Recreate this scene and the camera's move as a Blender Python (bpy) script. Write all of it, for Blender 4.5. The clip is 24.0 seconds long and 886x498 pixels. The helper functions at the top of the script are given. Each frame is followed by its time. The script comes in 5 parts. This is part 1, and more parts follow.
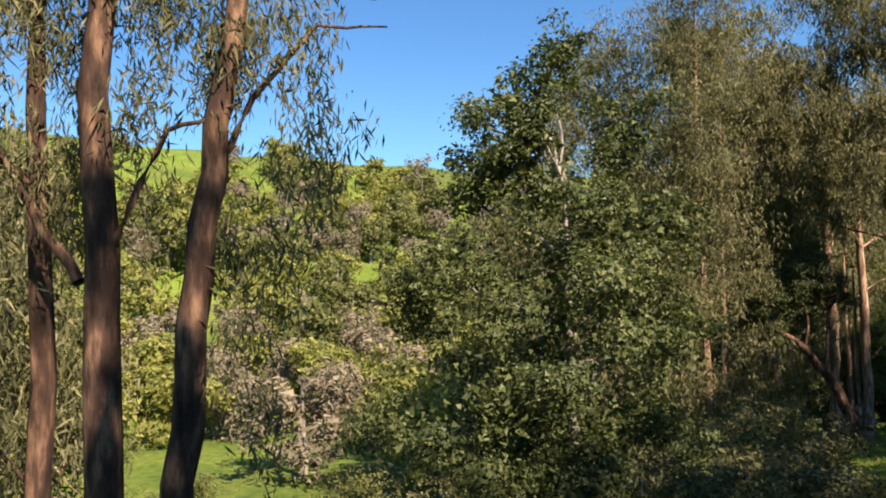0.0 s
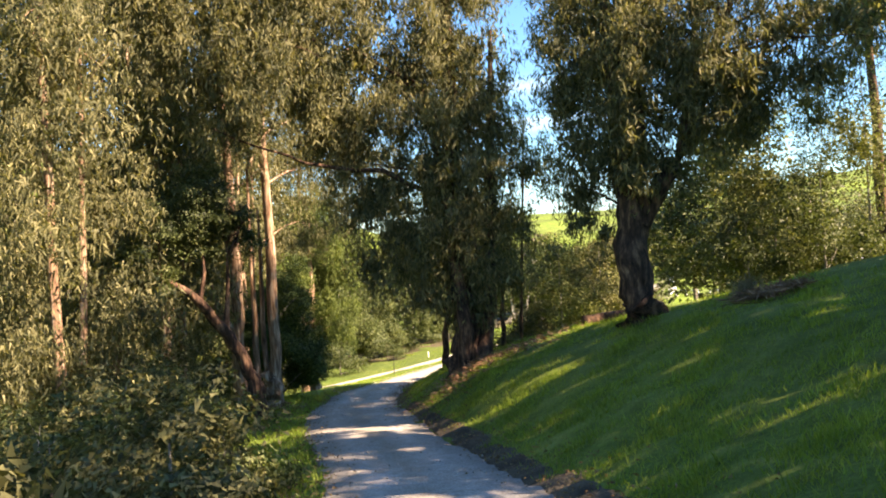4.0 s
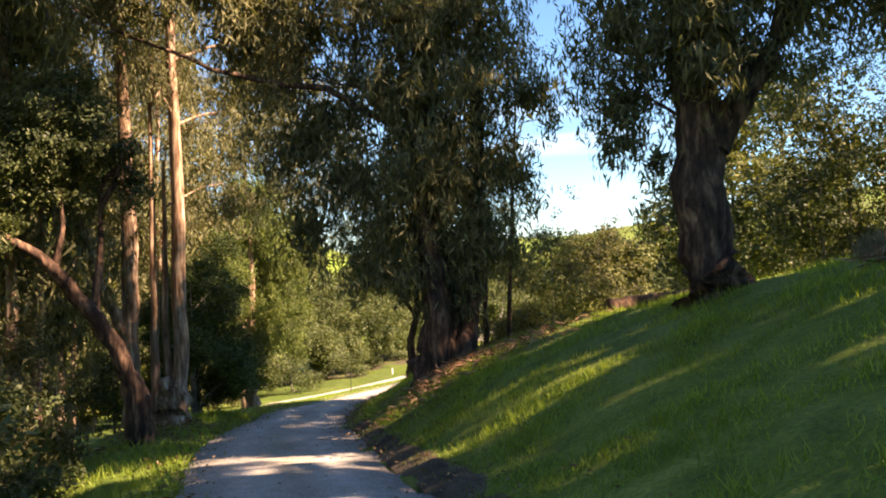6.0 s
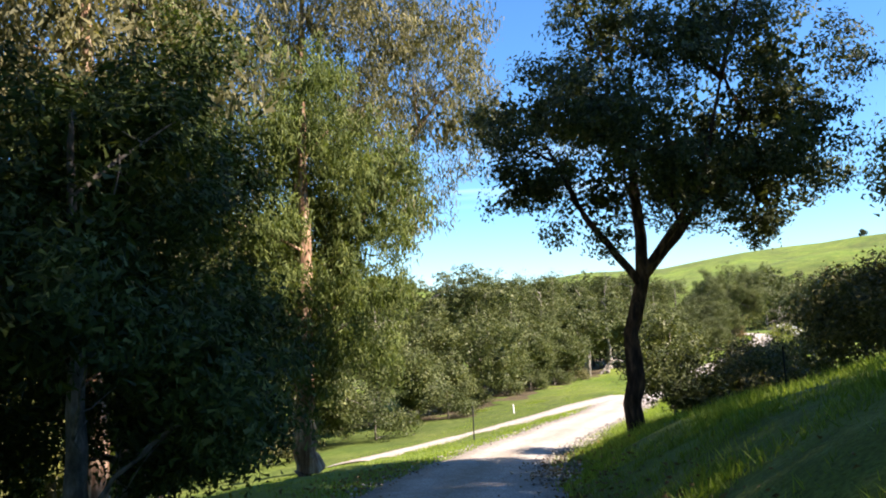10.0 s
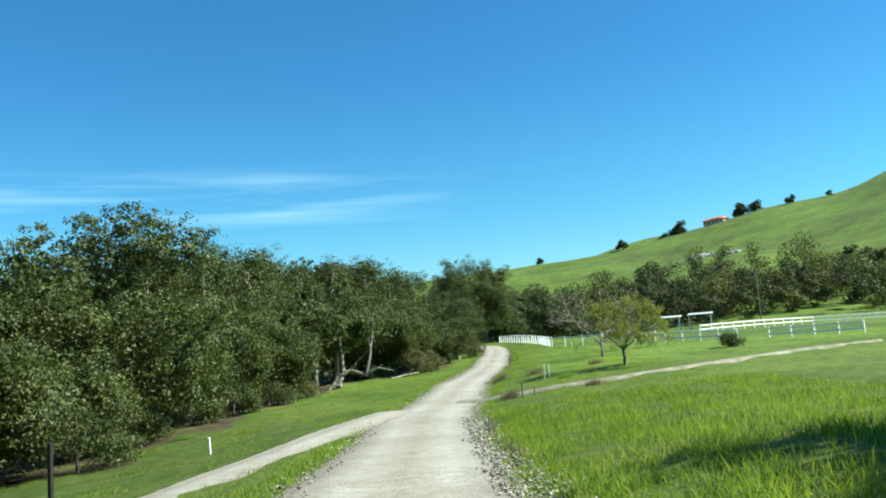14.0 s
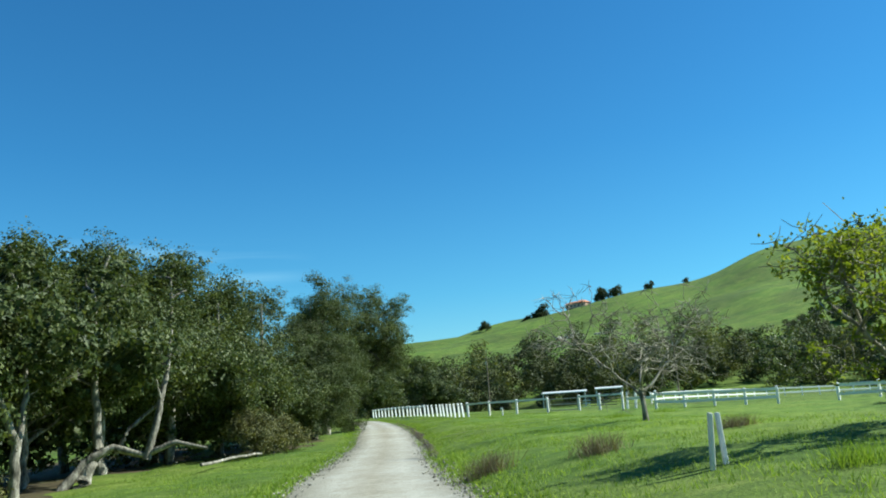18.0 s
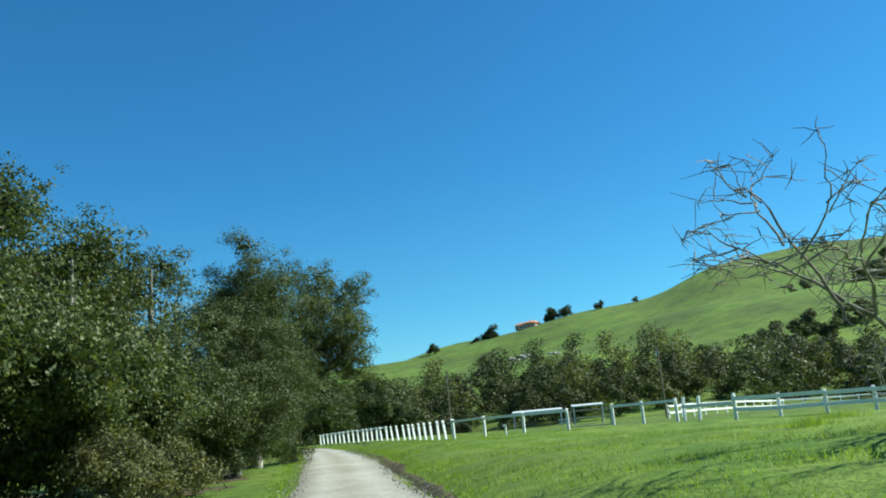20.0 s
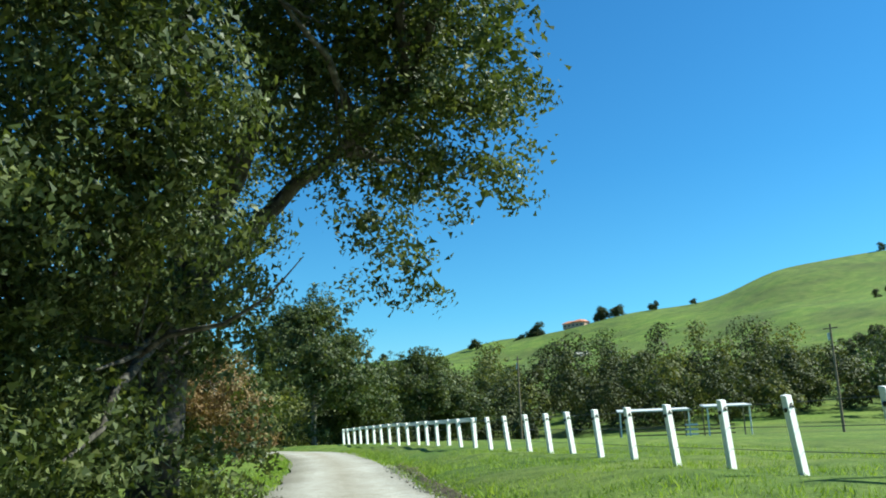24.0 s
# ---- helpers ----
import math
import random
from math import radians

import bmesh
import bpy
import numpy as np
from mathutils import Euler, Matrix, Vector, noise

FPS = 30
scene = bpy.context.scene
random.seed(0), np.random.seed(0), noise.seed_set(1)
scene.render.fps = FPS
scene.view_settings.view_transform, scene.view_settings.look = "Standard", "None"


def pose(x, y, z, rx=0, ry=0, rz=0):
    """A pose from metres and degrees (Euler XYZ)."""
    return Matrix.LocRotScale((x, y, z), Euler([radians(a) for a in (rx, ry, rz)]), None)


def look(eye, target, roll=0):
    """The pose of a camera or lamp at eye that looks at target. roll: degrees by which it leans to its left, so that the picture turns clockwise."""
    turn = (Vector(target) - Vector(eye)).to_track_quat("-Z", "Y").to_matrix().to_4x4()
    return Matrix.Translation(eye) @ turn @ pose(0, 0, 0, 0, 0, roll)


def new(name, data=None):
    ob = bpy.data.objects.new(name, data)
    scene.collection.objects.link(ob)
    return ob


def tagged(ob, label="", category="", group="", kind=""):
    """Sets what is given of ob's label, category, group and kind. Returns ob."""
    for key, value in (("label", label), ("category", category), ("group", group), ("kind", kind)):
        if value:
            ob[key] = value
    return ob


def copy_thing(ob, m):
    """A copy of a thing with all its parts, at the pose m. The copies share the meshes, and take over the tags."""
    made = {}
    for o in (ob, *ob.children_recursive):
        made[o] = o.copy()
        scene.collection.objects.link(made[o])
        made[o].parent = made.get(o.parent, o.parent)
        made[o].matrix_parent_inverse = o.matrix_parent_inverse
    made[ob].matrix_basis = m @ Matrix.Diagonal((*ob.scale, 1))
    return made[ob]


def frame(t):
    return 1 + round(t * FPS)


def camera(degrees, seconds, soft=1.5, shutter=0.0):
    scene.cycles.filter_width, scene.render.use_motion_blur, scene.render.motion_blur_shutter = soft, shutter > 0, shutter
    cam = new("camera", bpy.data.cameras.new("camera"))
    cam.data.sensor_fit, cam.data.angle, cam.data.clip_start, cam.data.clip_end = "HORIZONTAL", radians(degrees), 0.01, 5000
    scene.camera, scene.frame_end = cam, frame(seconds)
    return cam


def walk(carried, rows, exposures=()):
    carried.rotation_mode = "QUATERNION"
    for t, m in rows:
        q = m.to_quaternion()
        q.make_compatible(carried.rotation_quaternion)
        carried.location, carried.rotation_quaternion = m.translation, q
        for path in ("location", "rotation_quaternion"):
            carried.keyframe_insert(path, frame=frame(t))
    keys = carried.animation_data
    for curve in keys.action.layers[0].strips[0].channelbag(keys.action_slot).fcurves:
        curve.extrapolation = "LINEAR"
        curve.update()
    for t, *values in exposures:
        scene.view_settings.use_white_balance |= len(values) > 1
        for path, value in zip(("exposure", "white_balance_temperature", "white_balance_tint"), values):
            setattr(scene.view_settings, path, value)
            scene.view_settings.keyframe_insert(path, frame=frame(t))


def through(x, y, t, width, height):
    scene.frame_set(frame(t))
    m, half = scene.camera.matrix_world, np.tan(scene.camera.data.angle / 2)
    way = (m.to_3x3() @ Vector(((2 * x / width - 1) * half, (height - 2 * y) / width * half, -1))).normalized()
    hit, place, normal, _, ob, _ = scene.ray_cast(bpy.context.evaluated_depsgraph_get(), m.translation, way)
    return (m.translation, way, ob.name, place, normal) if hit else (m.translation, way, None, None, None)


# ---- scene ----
cam = camera(55.2, 24.0, 1.9)
# seconds, x, y, z, tilt, lean, turn
PATH = [
    (0, 0.00, 0.00, 10.60, 93.30, 1.60, 0.01),
    (0.5, 0.06, 1.29, 10.46, 93.40, 3.22, -11.92),
    (1, 0.55, 2.52, 10.33, 92.17, 5.03, -22.07),
    (1.5, 1.09, 3.76, 10.02, 91.51, 5.03, -28.37),
    (2, 1.48, 4.99, 9.75, 90.13, 4.99, -35.42),
    (2.5, 1.98, 6.29, 9.51, 90.06, 4.16, -36.92),
    (4.5, 6.72, 12.28, 8.16, 91.90, 3.25, -37.85),
    (5, 8.11, 14.13, 7.72, 93.37, 2.23, -37.51),
    (5.5, 9.57, 16.04, 7.27, 92.57, 2.15, -39.52),
    (6, 11.21, 18.22, 6.82, 92.49, 2.27, -39.83),
    (6.5, 12.71, 20.42, 6.36, 93.55, 0.85, -36.72),
    (7, 14.24, 22.76, 5.94, 94.38, 0.29, -34.33),
    (7.5, 15.71, 25.22, 5.64, 96.44, 0.78, -32.04),
    (8, 17.11, 27.96, 5.34, 99.12, 1.23, -28.68),
    (8.5, 18.47, 30.70, 5.05, 98.24, 2.01, -29.03),
    (9, 19.89, 33.75, 4.89, 99.52, 1.44, -30.78),
    (9.5, 21.21, 36.60, 4.63, 97.61, 1.46, -32.45),
    (10, 22.83, 39.43, 4.36, 95.46, 3.07, -34.70),
    (10.5, 24.53, 42.33, 3.94, 94.97, 5.17, -39.20),
    (12.5, 32.38, 53.22, 2.85, 95.35, 3.95, -50.69),
    (13, 35.19, 56.49, 2.34, 94.80, 4.41, -52.32),
    (13.5, 37.71, 59.11, 1.96, 94.69, 4.48, -53.77),
    (14, 40.57, 61.76, 1.66, 96.18, 4.36, -55.23),
    (14.5, 43.74, 64.47, 1.38, 97.87, 4.47, -58.10),
    (15, 47.07, 67.17, 1.02, 98.91, 3.73, -60.35),
    (15.5, 50.52, 69.82, 0.86, 99.08, 3.22, -61.16),
    (16, 54.26, 72.49, 0.62, 99.14, 3.59, -61.49),
    (16.5, 58.15, 75.26, 0.42, 99.94, 4.08, -62.38),
    (17, 62.11, 77.97, 0.22, 100.49, 4.40, -62.83),
    (17.5, 66.22, 80.83, 0.29, 100.54, 3.89, -63.74),
    (18, 70.31, 83.48, 0.10, 101.13, 3.70, -65.03),
    (18.5, 74.52, 85.88, -0.07, 102.04, 3.78, -66.10),
    (20.5, 92.13, 96.15, -0.00, 102.75, 5.00, -69.15),
    (21, 96.80, 98.52, 0.01, 103.49, 4.41, -69.20),
    (21.5, 101.40, 100.98, -0.06, 103.80, 3.25, -68.63),
    (22, 106.05, 103.39, 0.03, 103.59, 3.91, -68.38),
    (22.5, 110.79, 105.90, 0.10, 102.28, 4.26, -68.35),
    (23, 115.70, 108.51, 0.09, 102.02, 3.87, -68.47),
    (23.5, 120.50, 111.19, 0.20, 102.93, 3.55, -67.61),
    (24, 125.38, 113.94, 0.57, 102.65, 2.05, -66.41),
]
walk(cam, [(t, pose(*p)) for t, *p in PATH],
     exposures=[(0, 1.25, 7400, 26), (1.0, 1.5, 7300, 22), (2.0, 2.3, 8400, 28), (4.5, 2.35, 8700, 29), (6.0, 2.2, 9200, 36), (7.0, 2.3, 8300, 38), (9.0, 2.4, 7400, 33), (10.0, 1.75, 6900, 28), (10.5, 1.7, 7400, 30), (11.5, 1.25, 6600, 14), (12.5, 0.76, 6050, 8), (13.2, 0.9, 6100, -2), (14.0, 1.02, 6200, -4), (15.0, 0.76, 5950, -4), (22.5, 0.8, 5950, -7), (24, 0.95, 6050, -5)])

# ---- sky and sun ----
SUN_TURN, SUN_UP = radians(147), radians(41)
world = bpy.data.worlds.new("sky")
scene.world = world
world.use_nodes = True
wn = world.node_tree.nodes
sky = wn.new("ShaderNodeTexSky")
sky.sky_type, sky.sun_disc = "NISHITA", False
sky.sun_elevation, sky.sun_rotation = SUN_UP, SUN_TURN
sky.air_density, sky.dust_density, sky.ozone_density = 1.0, 0.1, 4.0
wn["Background"].inputs["Strength"].default_value = 0.078
tint = wn.new("ShaderNodeMix")
tint.data_type, tint.blend_type = "RGBA", "MULTIPLY"
tint.inputs[0].default_value = 1.0
wl = world.node_tree.links
way = wn.new("ShaderNodeTexCoord").outputs["Generated"]
part_of = wn.new("ShaderNodeSeparateXYZ")
wl.new(way, part_of.inputs[0])
def sky_ramp(source, stops):
    node = wn.new("ShaderNodeValToRGB")
    while len(node.color_ramp.elements) < len(stops):
        node.color_ramp.elements.new(0.5)
    for e, (p, c) in zip(node.color_ramp.elements, stops):
        e.position, e.color = p, (*c, 1) if isinstance(c, tuple) else (c, c, c, 1)
    wl.new(source, node.inputs[0])
    return node.outputs[0]


# paler towards the horizon
wl.new(sky_ramp(part_of.outputs[2], [(0.02, (0.76, 1.0, 1.03)), (0.14, (0.5, 0.93, 1.06)), (0.3, (0.39, 0.84, 1.06)), (0.7, (0.36, 0.78, 1.06))]), tint.inputs[7])
wl.new(sky.outputs["Color"], tint.inputs[6])
# a few thin streaks of high cloud low over the meadow
turned = wn.new("ShaderNodeMapping")
turned.inputs["Rotation"].default_value, turned.inputs["Scale"].default_value = (radians(-2), radians(3), radians(38)), (2.6, 2.6, 46)
wl.new(way, turned.inputs[0])
streak = wn.new("ShaderNodeTexNoise")
streak.inputs["Scale"].default_value, streak.inputs["Detail"].default_value = 1.0, 5.0
wl.new(turned.outputs[0], streak.inputs["Vector"])
toward = wn.new("ShaderNodeVectorMath")
toward.operation = "DOT_PRODUCT"
toward.inputs[1].default_value = (0.57, 0.8, 0.18)
wl.new(way, toward.inputs[0])


def times(a, b):
    node = wn.new("ShaderNodeMath")
    node.operation = "MULTIPLY"
    wl.new(a, node.inputs[0])
    wl.new(b, node.inputs[1])
    return node.outputs[0]


cloud = times(times(sky_ramp(streak.outputs["Fac"], [(0.48, 0.0), (0.7, 1.0)]), sky_ramp(part_of.outputs[2], [(0.13, 0.0), (0.165, 0.5), (0.19, 0.45), (0.215, 0.0)])), sky_ramp(toward.outputs["Value"], [(0.93, 0.0), (0.985, 1.0)]))
veil = wn.new("ShaderNodeMix")
veil.data_type = "RGBA"
veil.inputs[7].default_value = (5.0, 7.5, 9.0, 1)
wl.new(cloud, veil.inputs[0])
wl.new(tint.outputs[2], veil.inputs[6])
wl.new(veil.outputs[2], wn["Background"].inputs["Color"])
sun = new("sun", bpy.data.lights.new("sun", "SUN"))
sun.data.energy, sun.data.angle, sun.data.color = 5.0, radians(0.53), (1.0, 0.93, 0.8)
TO_SUN = Vector((math.sin(SUN_TURN) * math.cos(SUN_UP), math.cos(SUN_TURN) * math.cos(SUN_UP), math.sin(SUN_UP)))
sun.matrix_world = look((0, 0, 0), -TO_SUN)


# ---- materials ----
def material(name, rough=0.9):
    m = bpy.data.materials.new(name)
    m.use_nodes = True
    m.node_tree.nodes["Principled BSDF"].inputs["Roughness"].default_value = rough
    m.node_tree.nodes["Principled BSDF"].inputs["Specular IOR Level"].default_value = 0.25
    return m


def ramp_of(m, source, stops):
    node = m.node_tree.nodes.new("ShaderNodeValToRGB")
    while len(node.color_ramp.elements) < len(stops):
        node.color_ramp.elements.new(0.5)
    for e, (p, c) in zip(node.color_ramp.elements, stops):
        e.position, e.color = p, (*c, 1)
    m.node_tree.links.new(source, node.inputs["Fac"])
    return node.outputs["Color"]


def noise_of(m, scale, detail=4.0, stretch=None, rough=0.55):
    tree = m.node_tree
    at = tree.nodes.new("ShaderNodeTexCoord").outputs["Object"]
    if stretch:
        turn = tree.nodes.new("ShaderNodeMapping")
        turn.inputs["Scale"].default_value = stretch
        tree.links.new(at, turn.inputs["Vector"])
        at = turn.outputs["Vector"]
    node = tree.nodes.new("ShaderNodeTexNoise")
    node.inputs["Scale"].default_value, node.inputs["Detail"].default_value = scale, detail
    node.inputs["Roughness"].default_value = rough
    tree.links.new(at, node.inputs["Vector"])
    return node.outputs["Fac"]


def mix_of(m, fac, a, b, kind="MIX"):
    node = m.node_tree.nodes.new("ShaderNodeMix")
    node.data_type, node.blend_type = "RGBA", kind
    for value, slot in ((fac, 0), (a, 6), (b, 7)):
        if isinstance(value, (int, float)):
            node.inputs[slot].default_value = value
        elif isinstance(value, tuple):
            node.inputs[slot].default_value = (*value, 1)
        else:
            m.node_tree.links.new(value, node.inputs[slot])
    return node.outputs[2]


def bump_of(m, height, strength=0.5, distance=0.05):
    node = m.node_tree.nodes.new("ShaderNodeBump")
    node.inputs["Strength"].default_value, node.inputs["Distance"].default_value = strength, distance
    m.node_tree.links.new(height, node.inputs["Height"])
    m.node_tree.links.new(node.outputs["Normal"], m.node_tree.nodes["Principled BSDF"].inputs["Normal"])


def paint(m, colour):
    m.node_tree.links.new(colour, m.node_tree.nodes["Principled BSDF"].inputs["Base Color"])
    return m


def leaf_material(name, dark, mid, light, through=0.35, rough=0.65):
    """Leaves that differ from one to the next and let some light through."""
    m = material(name, rough)
    tree = m.node_tree
    geo = tree.nodes.new("ShaderNodeNewGeometry")
    colour = ramp_of(m, geo.outputs["Random Per Island"], [(0.0, dark), (0.55, mid), (1.0, light)])
    drift = ramp_of(m, noise_of(m, 0.6, 2.0), [(0.3, (0.72, 0.75, 0.7)), (0.7, (1.2, 1.15, 1.0))])
    colour = mix_of(m, 1.0, colour, drift, "MULTIPLY")
    paint(m, colour)
    thin = tree.nodes.new("ShaderNodeBsdfTranslucent")
    tree.links.new(mix_of(m, 1.0, colour, (1.25, 1.25, 0.6), "MULTIPLY"), thin.inputs["Color"])
    both = tree.nodes.new("ShaderNodeMixShader")
    both.inputs[0].default_value = through
    tree.links.new(tree.nodes["Principled BSDF"].outputs[0], both.inputs[1])
    tree.links.new(thin.outputs[0], both.inputs[2])
    tree.links.new(both.outputs[0], tree.nodes["Material Output"].inputs["Surface"])
    return m


def bark_material(name, dark, mid, light, streak=(9.0, 9.0, 1.1)):
    m = material(name, 0.95)
    strips = noise_of(m, 1.0, 6.0, streak, 0.6)
    colour = ramp_of(m, strips, [(0.32, dark), (0.5, mid), (0.68, light)])
    blots = ramp_of(m, noise_of(m, 1.4, 3.0), [(0.35, (0.62, 0.6, 0.58)), (0.65, (1.1, 1.08, 1.05))])
    paint(m, mix_of(m, 1.0, colour, blots, "MULTIPLY"))
    bump_of(m, strips, 0.9, 0.04)
    return m


EUC_LEAF = leaf_material("eucalyptus_leaf", (0.062, 0.07, 0.038), (0.145, 0.15, 0.075), (0.28, 0.265, 0.145), 0.35)
OAK_LEAF = leaf_material("oak_leaf", (0.03, 0.044, 0.016), (0.076, 0.106, 0.037), (0.16, 0.185, 0.078), 0.28, 0.52)
BAY_LEAF = leaf_material("bay_leaf", (0.025, 0.045, 0.014), (0.055, 0.095, 0.025), (0.14, 0.19, 0.055), 0.25)
GREEN_LEAF = leaf_material("green_leaf", (0.045, 0.075, 0.02), (0.1, 0.145, 0.04), (0.19, 0.235, 0.075), 0.35)
LIVE_LEAF = leaf_material("live_oak_leaf", (0.034, 0.052, 0.018), (0.088, 0.118, 0.04), (0.18, 0.205, 0.085), 0.28, 0.5)
SHRUB_LEAF = leaf_material("shrub_leaf", (0.06, 0.065, 0.03), (0.13, 0.135, 0.06), (0.26, 0.25, 0.12), 0.3)
SPRING_LEAF = leaf_material("spring_leaf", (0.13, 0.17, 0.02), (0.2, 0.25, 0.03), (0.3, 0.33, 0.06), 0.45)
DRY_LEAF = leaf_material("dry_leaf", (0.12, 0.07, 0.03), (0.2, 0.13, 0.06), (0.3, 0.22, 0.12), 0.2)
WOOD_LEAF = leaf_material("hill_leaf", (0.065, 0.08, 0.026), (0.13, 0.15, 0.05), (0.21, 0.215, 0.085), 0.3)
FAR_LEAF = leaf_material("far_wood_leaf", (0.035, 0.045, 0.018), (0.062, 0.076, 0.028), (0.1, 0.112, 0.045), 0.2)
BLADE = leaf_material("grass_blade", (0.13, 0.22, 0.03), (0.22, 0.33, 0.05), (0.35, 0.44, 0.1), 0.45)
EUC_BARK = bark_material("eucalyptus_bark", (0.1, 0.055, 0.035), (0.34, 0.22, 0.14), (0.62, 0.5, 0.37))
EUC_DARK = bark_material("rough_bark", (0.02, 0.014, 0.011), (0.085, 0.05, 0.034), (0.3, 0.18, 0.11), (6.0, 6.0, 1.6))
GREY_BARK = bark_material("grey_limb_bark", (0.03, 0.028, 0.025), (0.085, 0.08, 0.07), (0.2, 0.19, 0.17), (7, 7, 3))
OAK_BARK = bark_material("oak_bark", (0.08, 0.075, 0.065), (0.25, 0.235, 0.2), (0.5, 0.48, 0.43), (7, 7, 3))


# ---- the lie of the land ----
WAY = np.array([(p[1], p[2], p[3] - 1.5) for p in PATH])
WAY_T = np.array([p[0] for p in PATH])
WAY = np.vstack([[(-2.0, -30.0, 13.2), (-1.2, -14.0, 10.9)], WAY,
                 [(139.0, 121.6, -0.75), (160.0, 134.5, -0.3), (173.0, 144.0, 0.0), (182.0, 155.0, 0.1), (189.0, 172.0, 0.2)]])
WAY_T = np.concatenate([[-6, -3], WAY_T, [25.5, 27.5, 30, 32, 34]])


def dense_way():
    rows = []
    for i in range(len(WAY) - 1):
        n = max(2, int(np.hypot(*(WAY[i + 1] - WAY[i])[:2]) / 0.5))
        for k in range(n):
            f = k / n
            rows.append((*(WAY[i] * (1 - f) + WAY[i + 1] * f), WAY_T[i] * (1 - f) + WAY_T[i + 1] * f))
    rows.append((*WAY[-1], WAY_T[-1]))
    a = np.array(rows)
    for _ in range(3):
        for n in range(3):
            pad = np.concatenate([[a[0, n]] * 4, a[:, n], [a[-1, n]] * 4])
            a[:, n] = np.convolve(pad, np.ones(9) / 9, "valid")
    return a


ROAD = dense_way()
TANGENT = np.gradient(ROAD[:, :2], axis=0)
TANGENT /= np.linalg.norm(TANGENT, axis=1)[:, None]
# Across the road: station, then (distance, rise) to the right and to the left.
RIGHT = [(-6, (2.2, 0, 4, .5, 8, 1.8, 14, 3.4, 30, 7)), (3, (2.2, 0, 4, .5, 7, 1.5, 12, 3.2, 30, 7)),
         (6, (2.1, 0, 3.2, .4, 6, 1.4, 12, 3.4, 30, 8)), (8.5, (2.0, 0, 3, .4, 4.7, 1.3, 8.4, 2.9, 30, 7)),
         (9.8, (2.0, 0, 3, .65, 4.2, 1.65, 8, 2.7, 30, 4)), (11, (2.0, 0, 3, .6, 4.5, 1.55, 6, 1.95, 8, 2.2, 11, 2.4, 30, 3)), (12.3, (2.1, 0, 3, .4, 4.5, 1.1, 6, 1.55, 8, 2.0, 11, 2.2, 30, 2)), (13.2, (2.2, 0, 3, .3, 4.5, .95, 6, 1.2, 8, 1.5, 11, 1.6, 30, 1)),
         (14, (2.3, 0, 3, .1, 5, .6, 11, 1.3, 30, .6)), (16, (2.2, 0, 3, .1, 6, .35, 12, .55, 30, .4)),
         (19, (2.2, 0, 3, .2, 6, .6, 11, .9, 30, 1.1)), (22, (2.2, 0, 3, .3, 5, .7, 11, .95, 30, 1.0)),
         (25, (2.2, 0, 3, .3, 5, .6, 11, .6, 30, .5)), (34, (2.2, 0, 3, .1, 5, .2, 11, .2, 30, -.3))]
LEFT = [(-6, (2.2, 0, 4, -.6, 8, -3, 15, -6.5, 30, -12)), (6, (2.2, 0, 4, -.7, 8, -3, 15, -6, 30, -10)),
        (9, (2.3, 0, 4, -.5, 8, -2.2, 15, -5, 30, -7)), (10.7, (2.6, 0, 4, .4, 6, 0, 10, -1.5, 30, -5)), (11.8, (2.6, 0, 4, .2, 6, -.3, 10, -1.5, 30, -5)),
        (13, (4, -.1, 7, -.4, 10, -1.2, 18, -2.6, 30, -4)), (16, (2.5, 0, 4, -.2, 8, -.9, 18, -2, 30, -3)),
        (19, (2.4, 0, 4, -.1, 8, -.4, 18, -.9, 30, -2)), (22, (2.4, 0, 4, .05, 8, -.1, 18, -.4, 30, -1)),
        (34, (2.4, 0, 4, .1, 8, .1, 18, 0, 30, -.5))]
# Round the meadow: bearing to the left of +y, height of the skyline, where the slope starts, where it ends.
RIM = [(-180, 40, 200, 500), (-130, 140, 300, 850), (-105, 160, 330, 900), (-91, 146, 250, 900), (-87.5, 144, 250, 900), (-86, 145, 250, 900),
       (-83.4, 129, 240, 900), (-80, 115, 240, 900), (-75, 103, 240, 900), (-71, 91, 240, 900), (-66, 80, 240, 900),
       (-60, 73, 240, 900), (-45, 60, 330, 900), (-36, 38, 250, 700), (-24, 34, 110, 330), (-10, 54, 80, 250), (20, 59, 75, 240),
       (60, 68, 75, 260), (120, 50, 120, 400), (180, 40, 200, 500)]
HUB = np.array([62.0, 78.0])
deg = np.arange(-180, 181, 0.5)
RIM_FINE = np.stack([deg] + [np.convolve(np.pad(np.interp(deg, [q[0] for q in RIM], [q[n] for q in RIM]), 4, "edge"), np.array([1, 2, 3, 4, 5, 4, 3, 2, 1]) / 25, "valid") for n in (1, 2, 3)], 1)


def smooth(a, b, x):
    f = np.clip((x - a) / (b - a), 0, 1)
    return f * f * (3 - 2 * f)


def beside(x, y):
    """Distance from the road's middle (right is positive), its height and its station, for arrays of places."""
    x, y = np.atleast_1d(np.asarray(x, float)), np.atleast_1d(np.asarray(y, float))
    near = np.empty(len(x), int)
    for k in range(0, len(x), 4000):
        near[k:k + 4000] = np.argmin((x[k:k + 4000, None] - ROAD[None, ::2, 0]) ** 2 + (y[k:k + 4000, None] - ROAD[None, ::2, 1]) ** 2, 1) * 2
    off = np.stack([x, y], 1) - ROAD[near, :2]
    tan = TANGENT[near]
    d = np.hypot(off[:, 0], off[:, 1]) * np.sign(off[:, 0] * tan[:, 1] - off[:, 1] * tan[:, 0] + 1e-9)
    return d, ROAD[near, 2], ROAD[near, 3]


